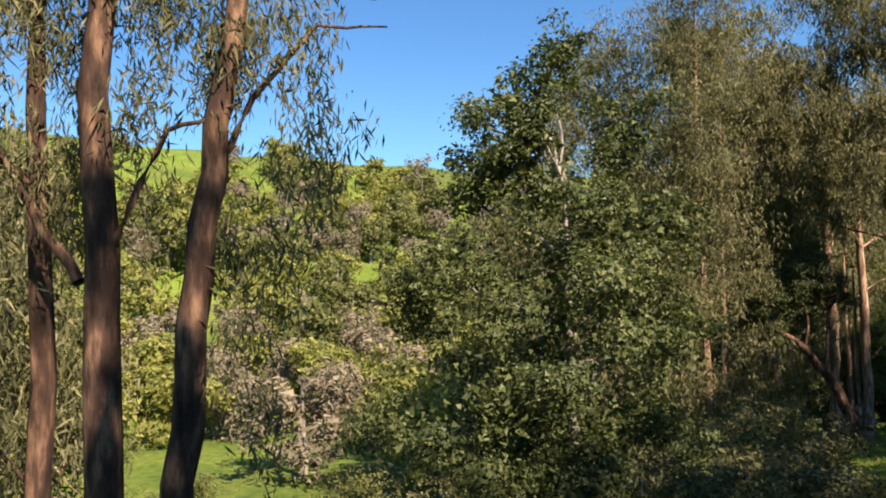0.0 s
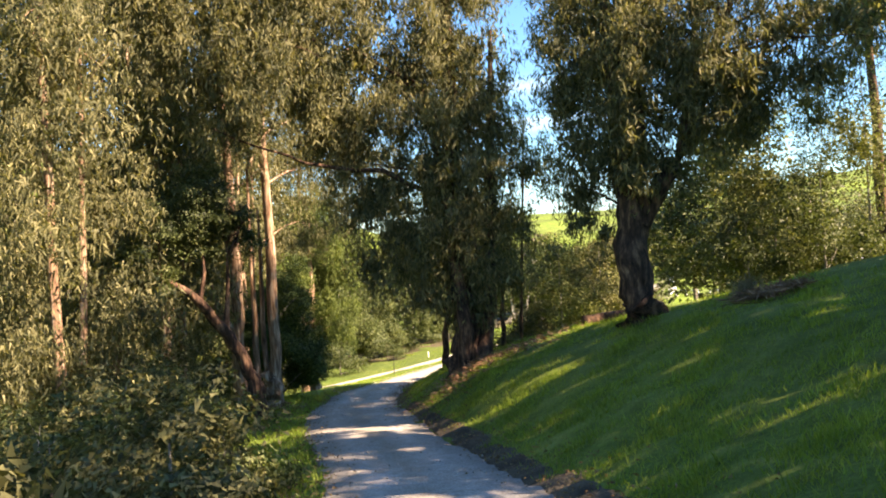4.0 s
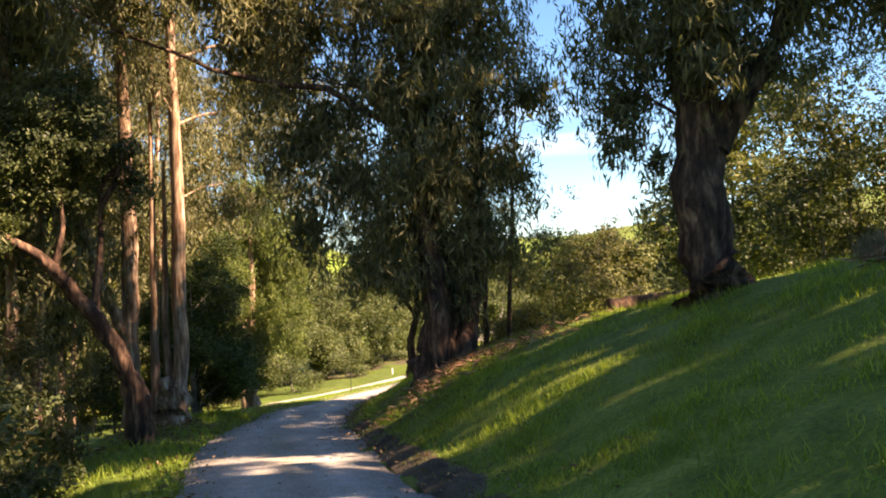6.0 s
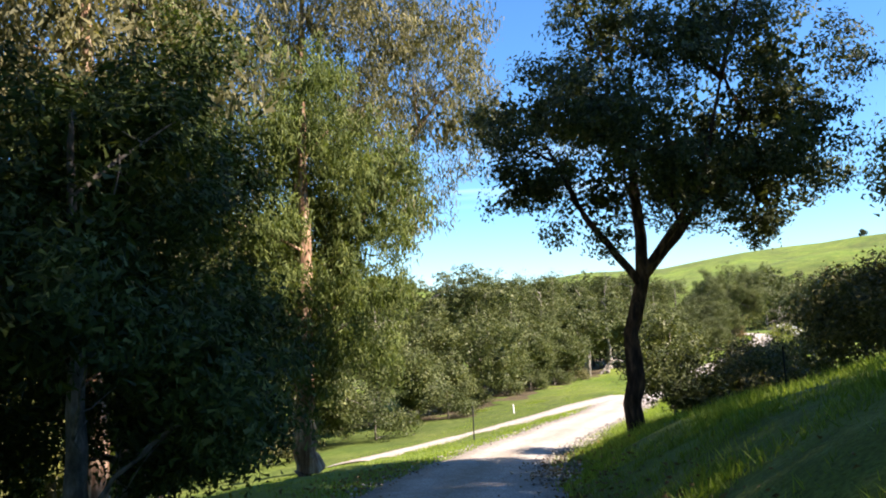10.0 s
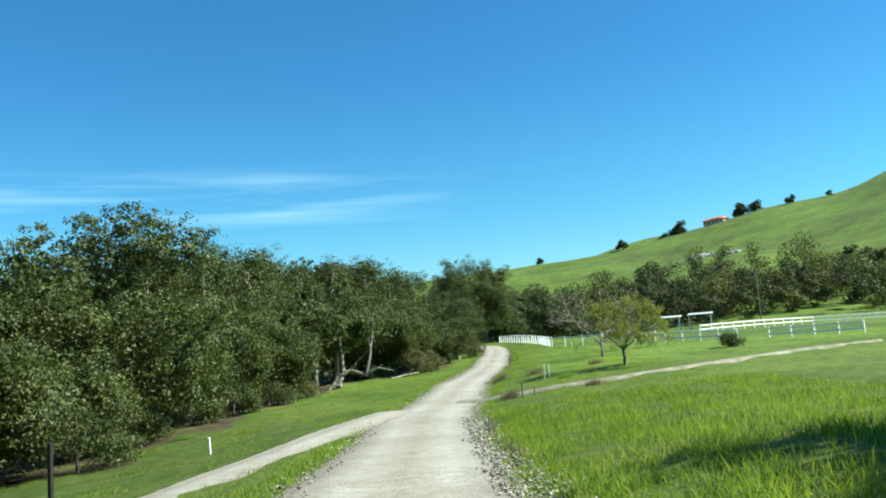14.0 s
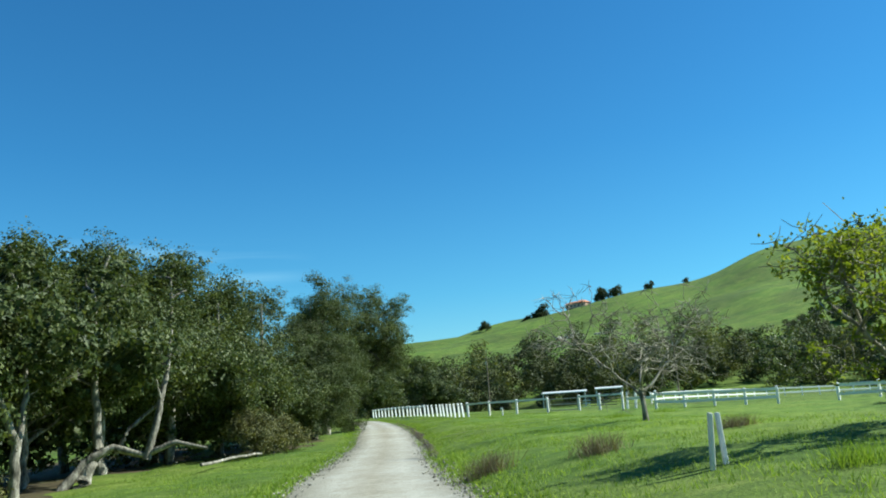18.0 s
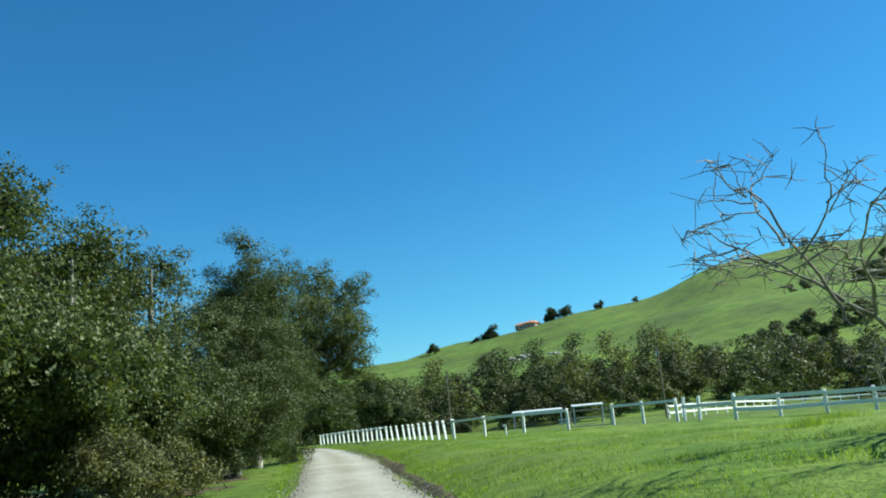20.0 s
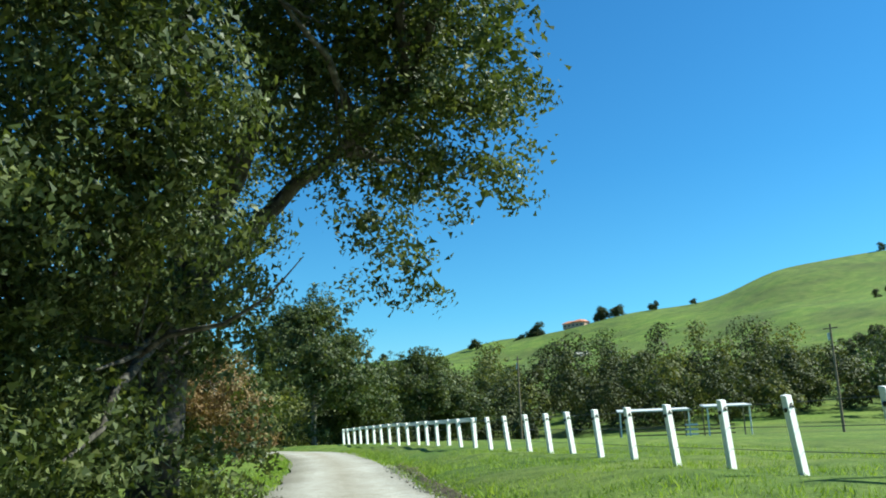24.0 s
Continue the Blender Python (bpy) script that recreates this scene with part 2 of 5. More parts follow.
def side(table, u, d):
    stations = [s for s, _ in table]
    rises = np.array([np.interp(d, (0, *row[::2]), (0, *row[1::2])) for _, row in table])
    k = np.clip(np.searchsorted(stations, u) - 1, 0, len(stations) - 2)
    lo, hi = np.take(stations, k), np.take(stations, k + 1)
    f = np.clip((u - lo) / (hi - lo), 0, 1)
    n = np.arange(len(d))
    return rises[k, n] * (1 - f) + rises[k + 1, n] * f


def land(x, y):
    """Height of the ground."""
    d, z, u = beside(x, y)
    x, y = np.atleast_1d(np.asarray(x, float)), np.atleast_1d(np.asarray(y, float))
    close = z + np.where(d > 0, side(RIGHT, u, np.abs(d)), side(LEFT, u, np.abs(d)))
    off = np.stack([x, y], 1) - HUB
    r, bearing = np.hypot(off[:, 0], off[:, 1]), np.degrees(np.arctan2(-off[:, 0], off[:, 1]))
    rim = RIM_FINE
    top, start, end = (np.interp(bearing, rim[:, 0], rim[:, n]) for n in (1, 2, 3))
    f = np.clip((r - start) / (end - start), 0, 1.6)
    rough = np.sin(x / 47 + 1.3 * np.sin(y / 61)) * np.sin(y / 53 + np.sin(x / 71))
    far = -2.5 + 1.9 * smooth(-58, -75, bearing) + np.where(f < 1, f ** 1.25, 1 - 0.5 * (f - 1)) * (top + 2.5) + rough * np.clip(r - 160, 0, 300) / 300 * 7
    w = smooth(28, 85, np.abs(d))
    return close * (1 - w) + far * w


def ground_at(x, y):
    return float(land([x], [y])[0])


# ---- building helpers ----
def mesh_of(name, verts, faces, mat, smooth_shade=False):
    """A mesh from arrays of corners and equal-sided faces."""
    verts, faces = np.asarray(verts, np.float32), np.asarray(faces, np.int32)
    me = bpy.data.meshes.new(name)
    n, k = faces.shape
    me.vertices.add(len(verts))
    me.vertices.foreach_set("co", verts.ravel())
    me.loops.add(n * k)
    me.loops.foreach_set("vertex_index", faces.ravel())
    me.polygons.add(n)
    me.polygons.foreach_set("loop_start", np.arange(0, n * k, k, dtype=np.int32))
    me.polygons.foreach_set("use_smooth", np.full(n, smooth_shade))
    me.update(calc_edges=True)
    me.materials.append(mat)
    return me


def put(name, me, parent=None, label=""):
    ob = new(name, me)
    if parent:
        ob.parent = parent
    return tagged(ob, label)


def thing(name, label, category, at=(0, 0, 0), group="", kind="", turn=0.0):
    ob = new(name)
    ob.empty_display_size = 0.2
    ob.matrix_basis = pose(*at, 0, 0, turn)
    return tagged(ob, label, category, group, kind)


def tube(points, radii, sides=8, wobble=0.0, rng=None):
    """Corners and faces of a tapered round limb along the points."""
    p, r = np.asarray(points, float), np.asarray(radii, float)
    tan = np.gradient(p, axis=0)
    tan /= np.linalg.norm(tan, axis=1)[:, None] + 1e-9
    ref = np.where(np.abs(tan[:, 2:3]) > 0.9, [[1.0, 0, 0]], [[0, 0, 1.0]])
    a = np.cross(tan, ref)
    a /= np.linalg.norm(a, axis=1)[:, None]
    b = np.cross(tan, a)
    ang = np.linspace(0, 2 * np.pi, sides, endpoint=False)
    rr = r[:, None] * np.ones(sides)
    if wobble and rng is not None:
        rr = rr * (1 + wobble * (rng.random((1, sides)) - 0.5) + wobble * 0.7 * (rng.random(rr.shape) - 0.5))
    v = p[:, None] + rr[..., None] * (np.cos(ang)[None, :, None] * a[:, None] + np.sin(ang)[None, :, None] * b[:, None])
    v = v.reshape(-1, 3)
    i = np.arange(len(p) - 1)[:, None] * sides + np.arange(sides)[None]
    j = np.arange(len(p) - 1)[:, None] * sides + (np.arange(sides)[None] + 1) % sides
    f = np.stack([i, j, j + sides, i + sides], -1).reshape(-1, 4)
    return v, f


def joined(pieces):
    vs, fs, n = [], [], 0
    for v, f in pieces:
        vs.append(v)
        fs.append(np.asarray(f) + n)
        n += len(v)
    return np.concatenate(vs), np.concatenate(fs)


def bend(a, b, n, rng, sway=0.1, sag=0.0):
    """A crooked line from a to b."""
    a, b = np.asarray(a, float), np.asarray(b, float)
    f = np.linspace(0, 1, n)[:, None]
    p = a + (b - a) * f
    length = np.linalg.norm(b - a)
    walk_ = np.cumsum(rng.normal(0, 1, (n, 3)), 0) * sway * length / n
    walk_ -= walk_[-1] * f
    p += walk_
    p[:, 2] += sag * length * (4 * f * (1 - f))[:, 0]
    return p


def leaves(centres, ways, length, width, rng, fold=0.25, kite=True, face=None):
    """Corners and faces of leaves along their ways: a folded kite each, or a plain pointed blade. They turn their blades to face, if given."""
    n = len(centres)
    ref = rng.normal(0, 1, (n, 3))
    if face is not None:
        ways = ways - face * ((ways * face).sum(1) * 0.75)[:, None]
        ref = ref * 0.55 + face
    ways = ways / (np.linalg.norm(ways, axis=1)[:, None] + 1e-9)
    across = np.cross(ways, ref)
    across /= np.linalg.norm(across, axis=1)[:, None] + 1e-9
    up = np.cross(ways, across)
    size = (0.65 + 0.7 * rng.random(n))[:, None]
    tip = centres + ways * length * size * 0.5
    tail = centres - ways * length * size * 0.5
    if not kite:
        v = np.stack([tail + across * width * 0.5 * size, tip, tail - across * width * 0.5 * size], 1).reshape(-1, 3)
        return v, np.arange(3 * n).reshape(-1, 3)
    mid = centres - ways * length * size * 0.08 + up * width * fold * size
    v = np.stack([tail, mid + across * width * 0.5 * size, tip, mid - across * width * 0.5 * size], 1).reshape(-1, 3)
    f = np.arange(4 * n).reshape(-1, 4)
    return v, f


def in_blob(blob, n, rng, shell=0.45):
    """Places in an ellipsoid (x, y, z, rx, ry, rz), more of them towards its skin."""
    w = rng.normal(0, 1, (n, 3))
    w /= np.linalg.norm(w, axis=1)[:, None]
    r = (shell + (1 - shell) * rng.random(n)) ** 0.7
    w *= r[:, None]
    lump = 1 + 0.22 * np.sin(w[:, :1] * 5 + blob[0]) * np.sin(w[:, 1:2] * 5 + blob[1]) + 0.15 * np.sin(w[:, 2:] * 7 + blob[2])
    return np.array(blob[:3]) + w * np.array(blob[3:]) * lump


def crown(blobs, count, mat, rng, length, width, clump=0.3, per=26, droop=0.0, shell=0.5, fill=1.0, kite=False):
    """Leaves in clumps through the blobs, about a heart of larger sprays."""
    size = np.array([(b[3] * b[4] * b[5]) ** (1 / 3) for b in blobs])
    vol = size ** 2
    lumps = []
    for blob, s in zip(blobs, size):
        for at in in_blob(blob, 6 + int(5 * s), rng, 0.72):
            r = s * (0.24 + 0.2 * rng.random())
            lumps.append((*at, r, r, r * (0.75 + 0.8 * droop)))
    weight = np.array([q[3] ** 2 for q in lumps])
    share = np.maximum(1, np.round(count / per * weight / weight.sum()).astype(int))
    hubs = np.concatenate([in_blob(q, k, rng, shell) for q, k in zip(lumps, share)])
    heart_of = np.repeat(np.array([q[:3] for q in lumps]), share, 0)
    middle = np.average(np.array([b[:3] for b in blobs]), axis=0, weights=vol)
    if droop:
        c = np.repeat(hubs, per, 0)
        swing = rng.normal(0, 1, (len(hubs), 2)) * 0.12
        fall = rng.random(len(c)) * np.repeat(0.5 + 1.0 * rng.random(len(hubs)), per)
        c[:, :2] += np.repeat(swing, per, 0) * fall[:, None] + rng.normal(0, clump * 0.42, (len(c), 2))
        c[:, 2] -= fall * droop - 0.3
    else:
        spread_ = clump * (0.5 + rng.random(len(hubs)))
        ball = rng.normal(0, 1, (len(hubs) * per, 3))
        ball *= (rng.random(len(ball)) ** 0.5 / np.linalg.norm(ball, axis=1))[:, None]
        c = np.repeat(hubs, per, 0) + ball * np.repeat(spread_, per)[:, None] * np.array([1.2, 1.2, 0.8])
    ways = rng.normal(0, 1, c.shape)
    ways[:, 2] -= droop * 2.6
    face = hubs - heart_of
    face /= np.linalg.norm(face, axis=1)[:, None] + 1e-9
    away = hubs - middle
    face += 0.6 * away / (np.linalg.norm(away, axis=1)[:, None] + 1e-9) + np.array([0, 0, 0.45])
    face /= np.linalg.norm(face, axis=1)[:, None] + 1e-9
    pieces = [leaves(c, ways, length, width, rng, kite=kite, face=np.repeat(face, per, 0) * (0.5 if droop else 1.0))]
    if fill:
        long2, wide2 = length * 1.45, width * 1.6
        many = np.maximum(6, (fill * 85 * vol * min(8.0, 0.075 / (long2 * wide2))).astype(int))
        heart = np.concatenate([in_blob((*b[:3], *(0.74 * np.array(b[3:]))), k, rng, 0.0) for b, k in zip(blobs, many)])
        way2 = rng.normal(0, 1, heart.shape)
        way2[:, 2] -= droop * 2
        pieces.append(leaves(heart, way2, long2, wide2, rng, kite=kite))
    return mesh_of("crown", *joined(pieces), mat), hubs


def limb(base, end, r, rng, sway=0.16, sag=0.05, twigs=3):
    """A limb with some twigs."""
    n = 8
    line = bend(base, end, n, rng, sway, sag)
    out = [tube(line, np.linspace(r, r * 0.15, n), 6)]
    for _ in range(twigs):
        m = rng.integers(2, n - 1)
        tip = line[m] + rng.normal(0, 1, 3) * np.linalg.norm(end - base) * 0.2
        out.append(tube(bend(line[m], tip, 5, rng, 0.2), np.linspace(r * 0.4, r * 0.06, 5), 4))
    return joined(out)


def tree(name, label, at, blobs, leaf_count, leaf_mat, bark_mat, stems, seed, leaf=(0.12, 0.06), limbs=12, limb_r=0.1,
         clump=0.3, per=26, droop=0.0, shell=0.5, category="tree", group="", extra=(), fill=1.0, kite=False):
    """stems: lists of (x, y, z, radius) from the ground up, relative to the tree's foot."""
    rng = np.random.default_rng(seed)
    blobs = [b if len(b) == 6 else (*b, b[3], b[3] * 0.85) for b in blobs]
    base = thing(name, label, category, at, group)
    lines = []
    for s in stems:
        s = np.array(s, float)
        f = np.linspace(0, len(s) - 1, (len(s) - 1) * 5 + 1)
        line = np.stack([np.interp(f, range(len(s)), s[:, n]) for n in range(4)], 1)
        line[1:-1, :2] += rng.normal(0, 0.2, (len(line) - 2, 2)) * line[1:-1, 3:]
        lines.append(line)
        put("trunk", mesh_of("trunk", *tube(line[:, :3], line[:, 3], 12, 0.2, rng), bark_mat, True), base)
    if leaf_count:
        me, hubs = crown(blobs, leaf_count, leaf_mat, rng, leaf[0], leaf[1], clump, per, droop, shell, fill, kite)
        put("crown", me, base)
    else:
        hubs = np.concatenate([in_blob(b, 12, rng, 0.6) for b in blobs])
    tops = np.concatenate([ln[len(ln) // 3:, :3] for ln in lines])
    for k in rng.choice(len(hubs), min(limbs, len(hubs)), replace=False):
        below = tops[tops[:, 2] < hubs[k][2] + 0.5]
        start = below[np.argmin(np.linalg.norm(below - hubs[k] + np.array([0, 0, 1.2]), axis=1))] if len(below) else tops[0]
        put("branch", mesh_of("branch", *limb(start, hubs[k], limb_r * (0.5 + 0.6 * rng.random()), rng), bark_mat, True), base)
    for line, radius in extra:
        line = np.array(line, float)
        pts = np.concatenate([bend(line[i], line[i + 1], 6, rng, 0.1)[:-1 if i < len(line) - 2 else None] for i in range(len(line) - 1)])
        put("branch", mesh_of("branch", *tube(pts, np.linspace(radius, radius * 0.2, len(pts)), 8, 0.15, rng), bark_mat, True), base)
    return base


# ---- ground ----
def spread(lo, hi, step, limit):
    inner = list(np.arange(lo, hi, step))
    out, s, x = [], step, hi
    while x < limit:
        out.append(x)
        s *= 1.12
        x += s
    left, s, x = [], step * 1.12, lo - step
    while x > -limit:
        left.append(x)
        s *= 1.12
        x -= s
    return np.array(left[::-1] + inner + out)


GX, GY = spread(-30, 200, 1.05, 2600), spread(-30, 170, 1.05, 2600)
gx, gy = np.meshgrid(GX, GY)
gz = land(gx.ravel(), gy.ravel())
d0, _, _ = beside(gx.ravel(), gy.ravel())
gz += np.where((np.abs(d0) > 3) & (np.abs(d0) < 45), 0.08, 0.0) * np.sin(gx.ravel() * 1.1) * np.sin(gy.ravel() * 0.9)
gz -= smooth(2.6, 1.6, np.abs(d0)) * 0.12
idx = np.arange(gx.size).reshape(gx.shape)
quads = np.stack([idx[:-1, :-1], idx[:-1, 1:], idx[1:, 1:], idx[1:, :-1]], -1).reshape(-1, 4)

GRASS = material("meadow_grass", 0.95)
big, fine, tiny = noise_of(GRASS, 0.12, 4), noise_of(GRASS, 1.6, 6), noise_of(GRASS, 14, 5)
g1 = ramp_of(GRASS, fine, [(0.3, (0.08, 0.145, 0.015)), (0.5, (0.13, 0.215, 0.024)), (0.7, (0.19, 0.275, 0.045))])
g2 = ramp_of(GRASS, big, [(0.35, (0.7, 0.8, 0.7)), (0.6, (1.15, 1.05, 1.2))])
g3 = mix_of(GRASS, 1.0, g1, g2, "MULTIPLY")
g3 = mix_of(GRASS, 1.0, g3, ramp_of(GRASS, noise_of(GRASS, 0.018, 6, None, 0.65), [(0.38, (0.62, 0.56, 0.8)), (0.5, (0.86, 0.8, 0.95)), (0.62, (1.02, 1.0, 1.0))]), "MULTIPLY")
paint(GRASS, mix_of(GRASS, 1.0, g3, ramp_of(GRASS, tiny, [(0.3, (0.6, 0.6, 0.55)), (0.7, (1.3, 1.3, 1.2))]), "MULTIPLY"))
bump_of(GRASS, tiny, 0.8, 0.06)
ground = put("ground", mesh_of("ground", np.stack([gx.ravel(), gy.ravel(), gz], 1), quads, GRASS, True))
tagged(ground, "green spring grass over sloping ground and hills", "ground", kind="structure")

GRAVEL = material("gravel", 0.95)
coarse, pebble, wear = noise_of(GRAVEL, 0.35, 6), noise_of(GRAVEL, 26, 6), noise_of(GRAVEL, 3.5, 6)
lane_at = GRAVEL.node_tree.nodes.new("ShaderNodeAttribute")
lane_at.attribute_name = "across"
tracks = ramp_of(GRAVEL, lane_at.outputs["Fac"], [(0.0, (0.55, 0.53, 0.48)), (0.14, (0.8, 0.78, 0.72)), (0.27, (1.08, 1.07, 1.05)), (0.48, (0.86, 0.82, 0.74)), (0.7, (1.08, 1.07, 1.05)), (0.86, (0.78, 0.77, 0.74)), (1.0, (0.5, 0.48, 0.45))])
c1 = ramp_of(GRAVEL, coarse, [(0.3, (0.35, 0.335, 0.295)), (0.5, (0.41, 0.395, 0.355)), (0.7, (0.47, 0.46, 0.43))])
c2 = ramp_of(GRAVEL, pebble, [(0.3, (0.55, 0.54, 0.52)), (0.7, (1.25, 1.25, 1.25))])
c3 = ramp_of(GRAVEL, wear, [(0.35, (0.86, 0.84, 0.8)), (0.65, (1.06, 1.06, 1.06))])
soft = mix_of(GRAVEL, 0.95, (1.0, 1.0, 1.0), tracks)
paint(GRAVEL, mix_of(GRAVEL, 1.0, mix_of(GRAVEL, 1.0, mix_of(GRAVEL, 1.0, c1, c2, "MULTIPLY"), c3, "MULTIPLY"), soft, "MULTIPLY"))
bump_of(GRAVEL, pebble, 0.6, 0.03)


def strip(name, label, mid, half, mat, lift=0.03, across=9, seed=1):
    """A ribbon of road laid on the ground along a line of (x, y, half width)."""
    rng = np.random.default_rng(seed)
    mid = np.asarray(mid, float)
    tan = np.gradient(mid, axis=0)
    tan /= np.linalg.norm(tan, axis=1)[:, None]
    nrm = np.stack([tan[:, 1], -tan[:, 0]], 1)
    half = np.asarray(half, float) * np.ones(len(mid))
    wob = np.stack([np.convolve(rng.normal(0, 0.3, len(mid) + 8), np.ones(9) / 9, "valid") for _ in range(2)], 1)
    f = np.linspace(-1, 1, across)
    off = f[None] * half[:, None] + np.where(f[None] < 0, wob[:, :1] * -f[None], wob[:, 1:] * f[None])
    xy = mid[:, None] + off[..., None] * nrm[:, None]
    z = land(xy[..., 0].ravel(), xy[..., 1].ravel()).reshape(off.shape) + lift * (1 - f[None] ** 4 * 2.2)
    v = np.concatenate([xy, z[..., None]], -1).reshape(-1, 3)
    i = np.arange(len(mid) - 1)[:, None] * across + np.arange(across - 1)[None]
    q = np.stack([i, i + 1, i + 1 + across, i + across], -1).reshape(-1, 4)
    me = mesh_of(name, v, q, mat, True)
    me.attributes.new("across", "FLOAT", "POINT").data.foreach_set("value", np.tile((f + 1) / 2, len(mid)).astype(np.float32))
    return tagged(put(name, me), label, "road", kind="structure")


WIDER = smooth(12, 13.5, ROAD[:, 3])
strip("road", "pale gravel lane with worn wheel tracks", ROAD[:, :2] + np.stack([TANGENT[:, 1], -TANGENT[:, 0]], 1) * (WIDER * .15)[:, None], 1.95 + .2 * WIDER, GRAVEL, across=13)



# ---- eucalyptus along the lane ----
EUC = "eucalyptus_tree"
EUC_GROUP = "eucalyptus by the lane"


def foot(x, y, dz=0.0):
    return (x, y, ground_at(x, y) + dz)


def euc_blobs(h, r, low, seed, lean=(0, 0), n=9):
    """Hanging masses of foliage round a tall stem."""
    rng = np.random.default_rng(seed)
    out = []
    for k in range(n):
        f = (k + 0.5) / n
        a = k * 2.4 + rng.random()
        reach = r * (0.3 + 0.5 * rng.random()) * (1.15 - 0.5 * f)
        s = r * (0.42 + 0.2 * rng.random())
        out.append((math.cos(a) * reach + lean[0] * f, math.sin(a) * reach + lean[1] * f, low + (h - low) * f, s, s, s))
    return out


tree(EUC, "tall eucalyptus with hanging foliage down to the grassy bank", foot(26.0, 36.4),
     [(.7, -.6, 12.1, 1.8), (-.6, .5, 12.6, 2), (1, -.9, 10.1, 1.3), (-.4, .3, 9.9, 2.1), (1, -.9, 8, 1.5), (-.8, .6, 7.6, 1.7), (.2, -.2, 6, 1.9), (1.4, -1.2, 5.5, 1.1),
      (-1.3, 1, 5.1, 1.3), (-.3, .2, 3.9, 1.6), (1.4, -1.2, 3.2, 1.1), (.5, -.2, 2.2, 1.2), (-1.6, 1.2, 11.1, 1.8), (.1, -.1, 15.2, 2.3), (1, -.9, 14.5, 1.3), (.2, -.2, 18.2, 1.9),
      (-3.4, 1.2, 12, 2.1), (-5, 2.1, 10.5, 2.1), (-6.8, 1.9, 11.6, 2), (-4.4, 1.8, 9, 1.5), (-7.3, 2.1, 9.5, 1.5), (-8.8, 2.7, 10.7, 1.8), (2, -2, 7.3, 1.1), (-2.1, 1.7, 7, 1.3), (-2.4, 1.9, 9.6, 1.4), (-1.9, 1.5, 5.2, 1),
      (-3, 1, 14.5, 2.4), (-5.5, 1.8, 13.8, 2.4), (-7.8, 2.3, 13.6, 2.3), (-10, 3, 12.8, 2.1), (-6.5, 2, 16.6, 2.4), (-9.5, 3, 16, 2.3), (-3.5, 1.2, 17.6, 2.5), (-1, .4, 20.5, 2.4), (-7, 2.5, 19.5, 2.4), (-2.6, 2.4, 6.2, 1.5), (-2.4, 2.3, 3.9, 1.2), (-1.2, -.9, 5, 1.4), (-1, -1, 7.4, 1.5), (-1, -1, 9.6, 1.6), (1.3, -1.2, 9, 1.3), (1.6, -1.4, 5.2, 1.1), (-2.8, 2.6, 8.6, 1.6), (.6, -1.4, 3.4, 1.1), (-1.4, .2, 2.6, 1)],
     112000, EUC_LEAF, EUC_DARK,
     [[(0, 0, -.4, .8), (.1, 0, 1.2, .5), (0, .1, 6, .42), (.2, 0, 17, .12)], [(.6, -.4, -.4, .4), (.9, -.7, 2, .26), (1.2, -.9, 8, .18), (1.5, -1, 13, .06)],
      [(-.3, -.6, -.4, .35), (-.5, -.7, 2.5, .24), (-.8, -.4, 7, .15), (-1.2, .2, 11, .06)]], 11, (.25, .05), 10, .09, .34, 24, 0.8, .35, group=EUC_GROUP, fill=1.3, kite=True,
     extra=[([(0, .1, 6.2), (-2.6, .9, 7.6), (-5.5, 1.9, 8), (-8.6, 2.7, 9.2)], .13)])
tree(EUC, "eucalyptus forking above a thick dark trunk on the grassy bank", foot(26.5, 28.0),
     [(-.7, .9, 8.1, 1.7), (.2, -.3, 8.6, 1.8), (-1.1, 1.4, 6.8, 1.1), (-.7, .9, 5.2, 1.1), (.9, .5, 6.9, 1.5), (1, -1.4, 7.8, 1.6), (.9, -3.3, 7.2, 1.4), (2.3, -3.8, 8.5, 1.4), (1.5, -2.3, 6.2, 1.0),
      (-1, 1.3, 3.9, .8), (-.6, .8, 2.8, .6), (-.5, -.9, 5.2, .9), (-.9, -.3, 6.3, .9), (.3, -.4, 10.7, 2), (1.4, -2.1, 10.3, 2), (-1, 1.3, 10.1, 1.2), (2.1, -3.3, 6.1, .7), (0, 0, 13.5, 2), (-.3, .3, 4.3, .75), (.2, -.5, 5, .8), (-.5, -.2, 5.6, .9), (.7, -1, 6, .8), (.3, .3, 3.6, .6), (-.9, -.6, 4.5, .7), (-1, -.7, 6, .9), (-.6, -.9, 7.4, 1), (.3, -1.8, 6.6, 1), (1.2, -2.4, 7.4, 1.2), (1.8, -3, 5.4, .8), (2.8, -4.6, 7, 1.3), (3.4, -5.2, 8.6, 1.4),
      (-1, 1.3, 5.6, 1), (-.9, 1.2, 7.6, 1.2), (-.9, 1.2, 4.2, .8), (1.2, -1.6, 5.5, 1), (1.9, -2.5, 6.7, 1.2), (.8, -1.1, 4.5, .7), (-.8, 1, 9.6, 1.3), (-1.1, 1.2, 3.2, .7)],
     54000, EUC_LEAF, EUC_DARK,
     [[(0, 0, -.4, .72), (0, 0, .8, .55), (0, 0.05, 3.4, .5), (-.2, .3, 5.5, .3), (-.4, .4, 12, .1)], [(.1, -.1, 3.0, .36), (.9, -1.3, 5.2, .24), (1.8, -2.7, 9.5, .12)], [(0, 0, 2.8, .3), (.2, -.2, 6, .2), (.3, -.3, 12, .08)]],
     12, (.24, .045), 12, .08, .32, 24, .7, .35, group=EUC_GROUP, fill=1.2, kite=True)
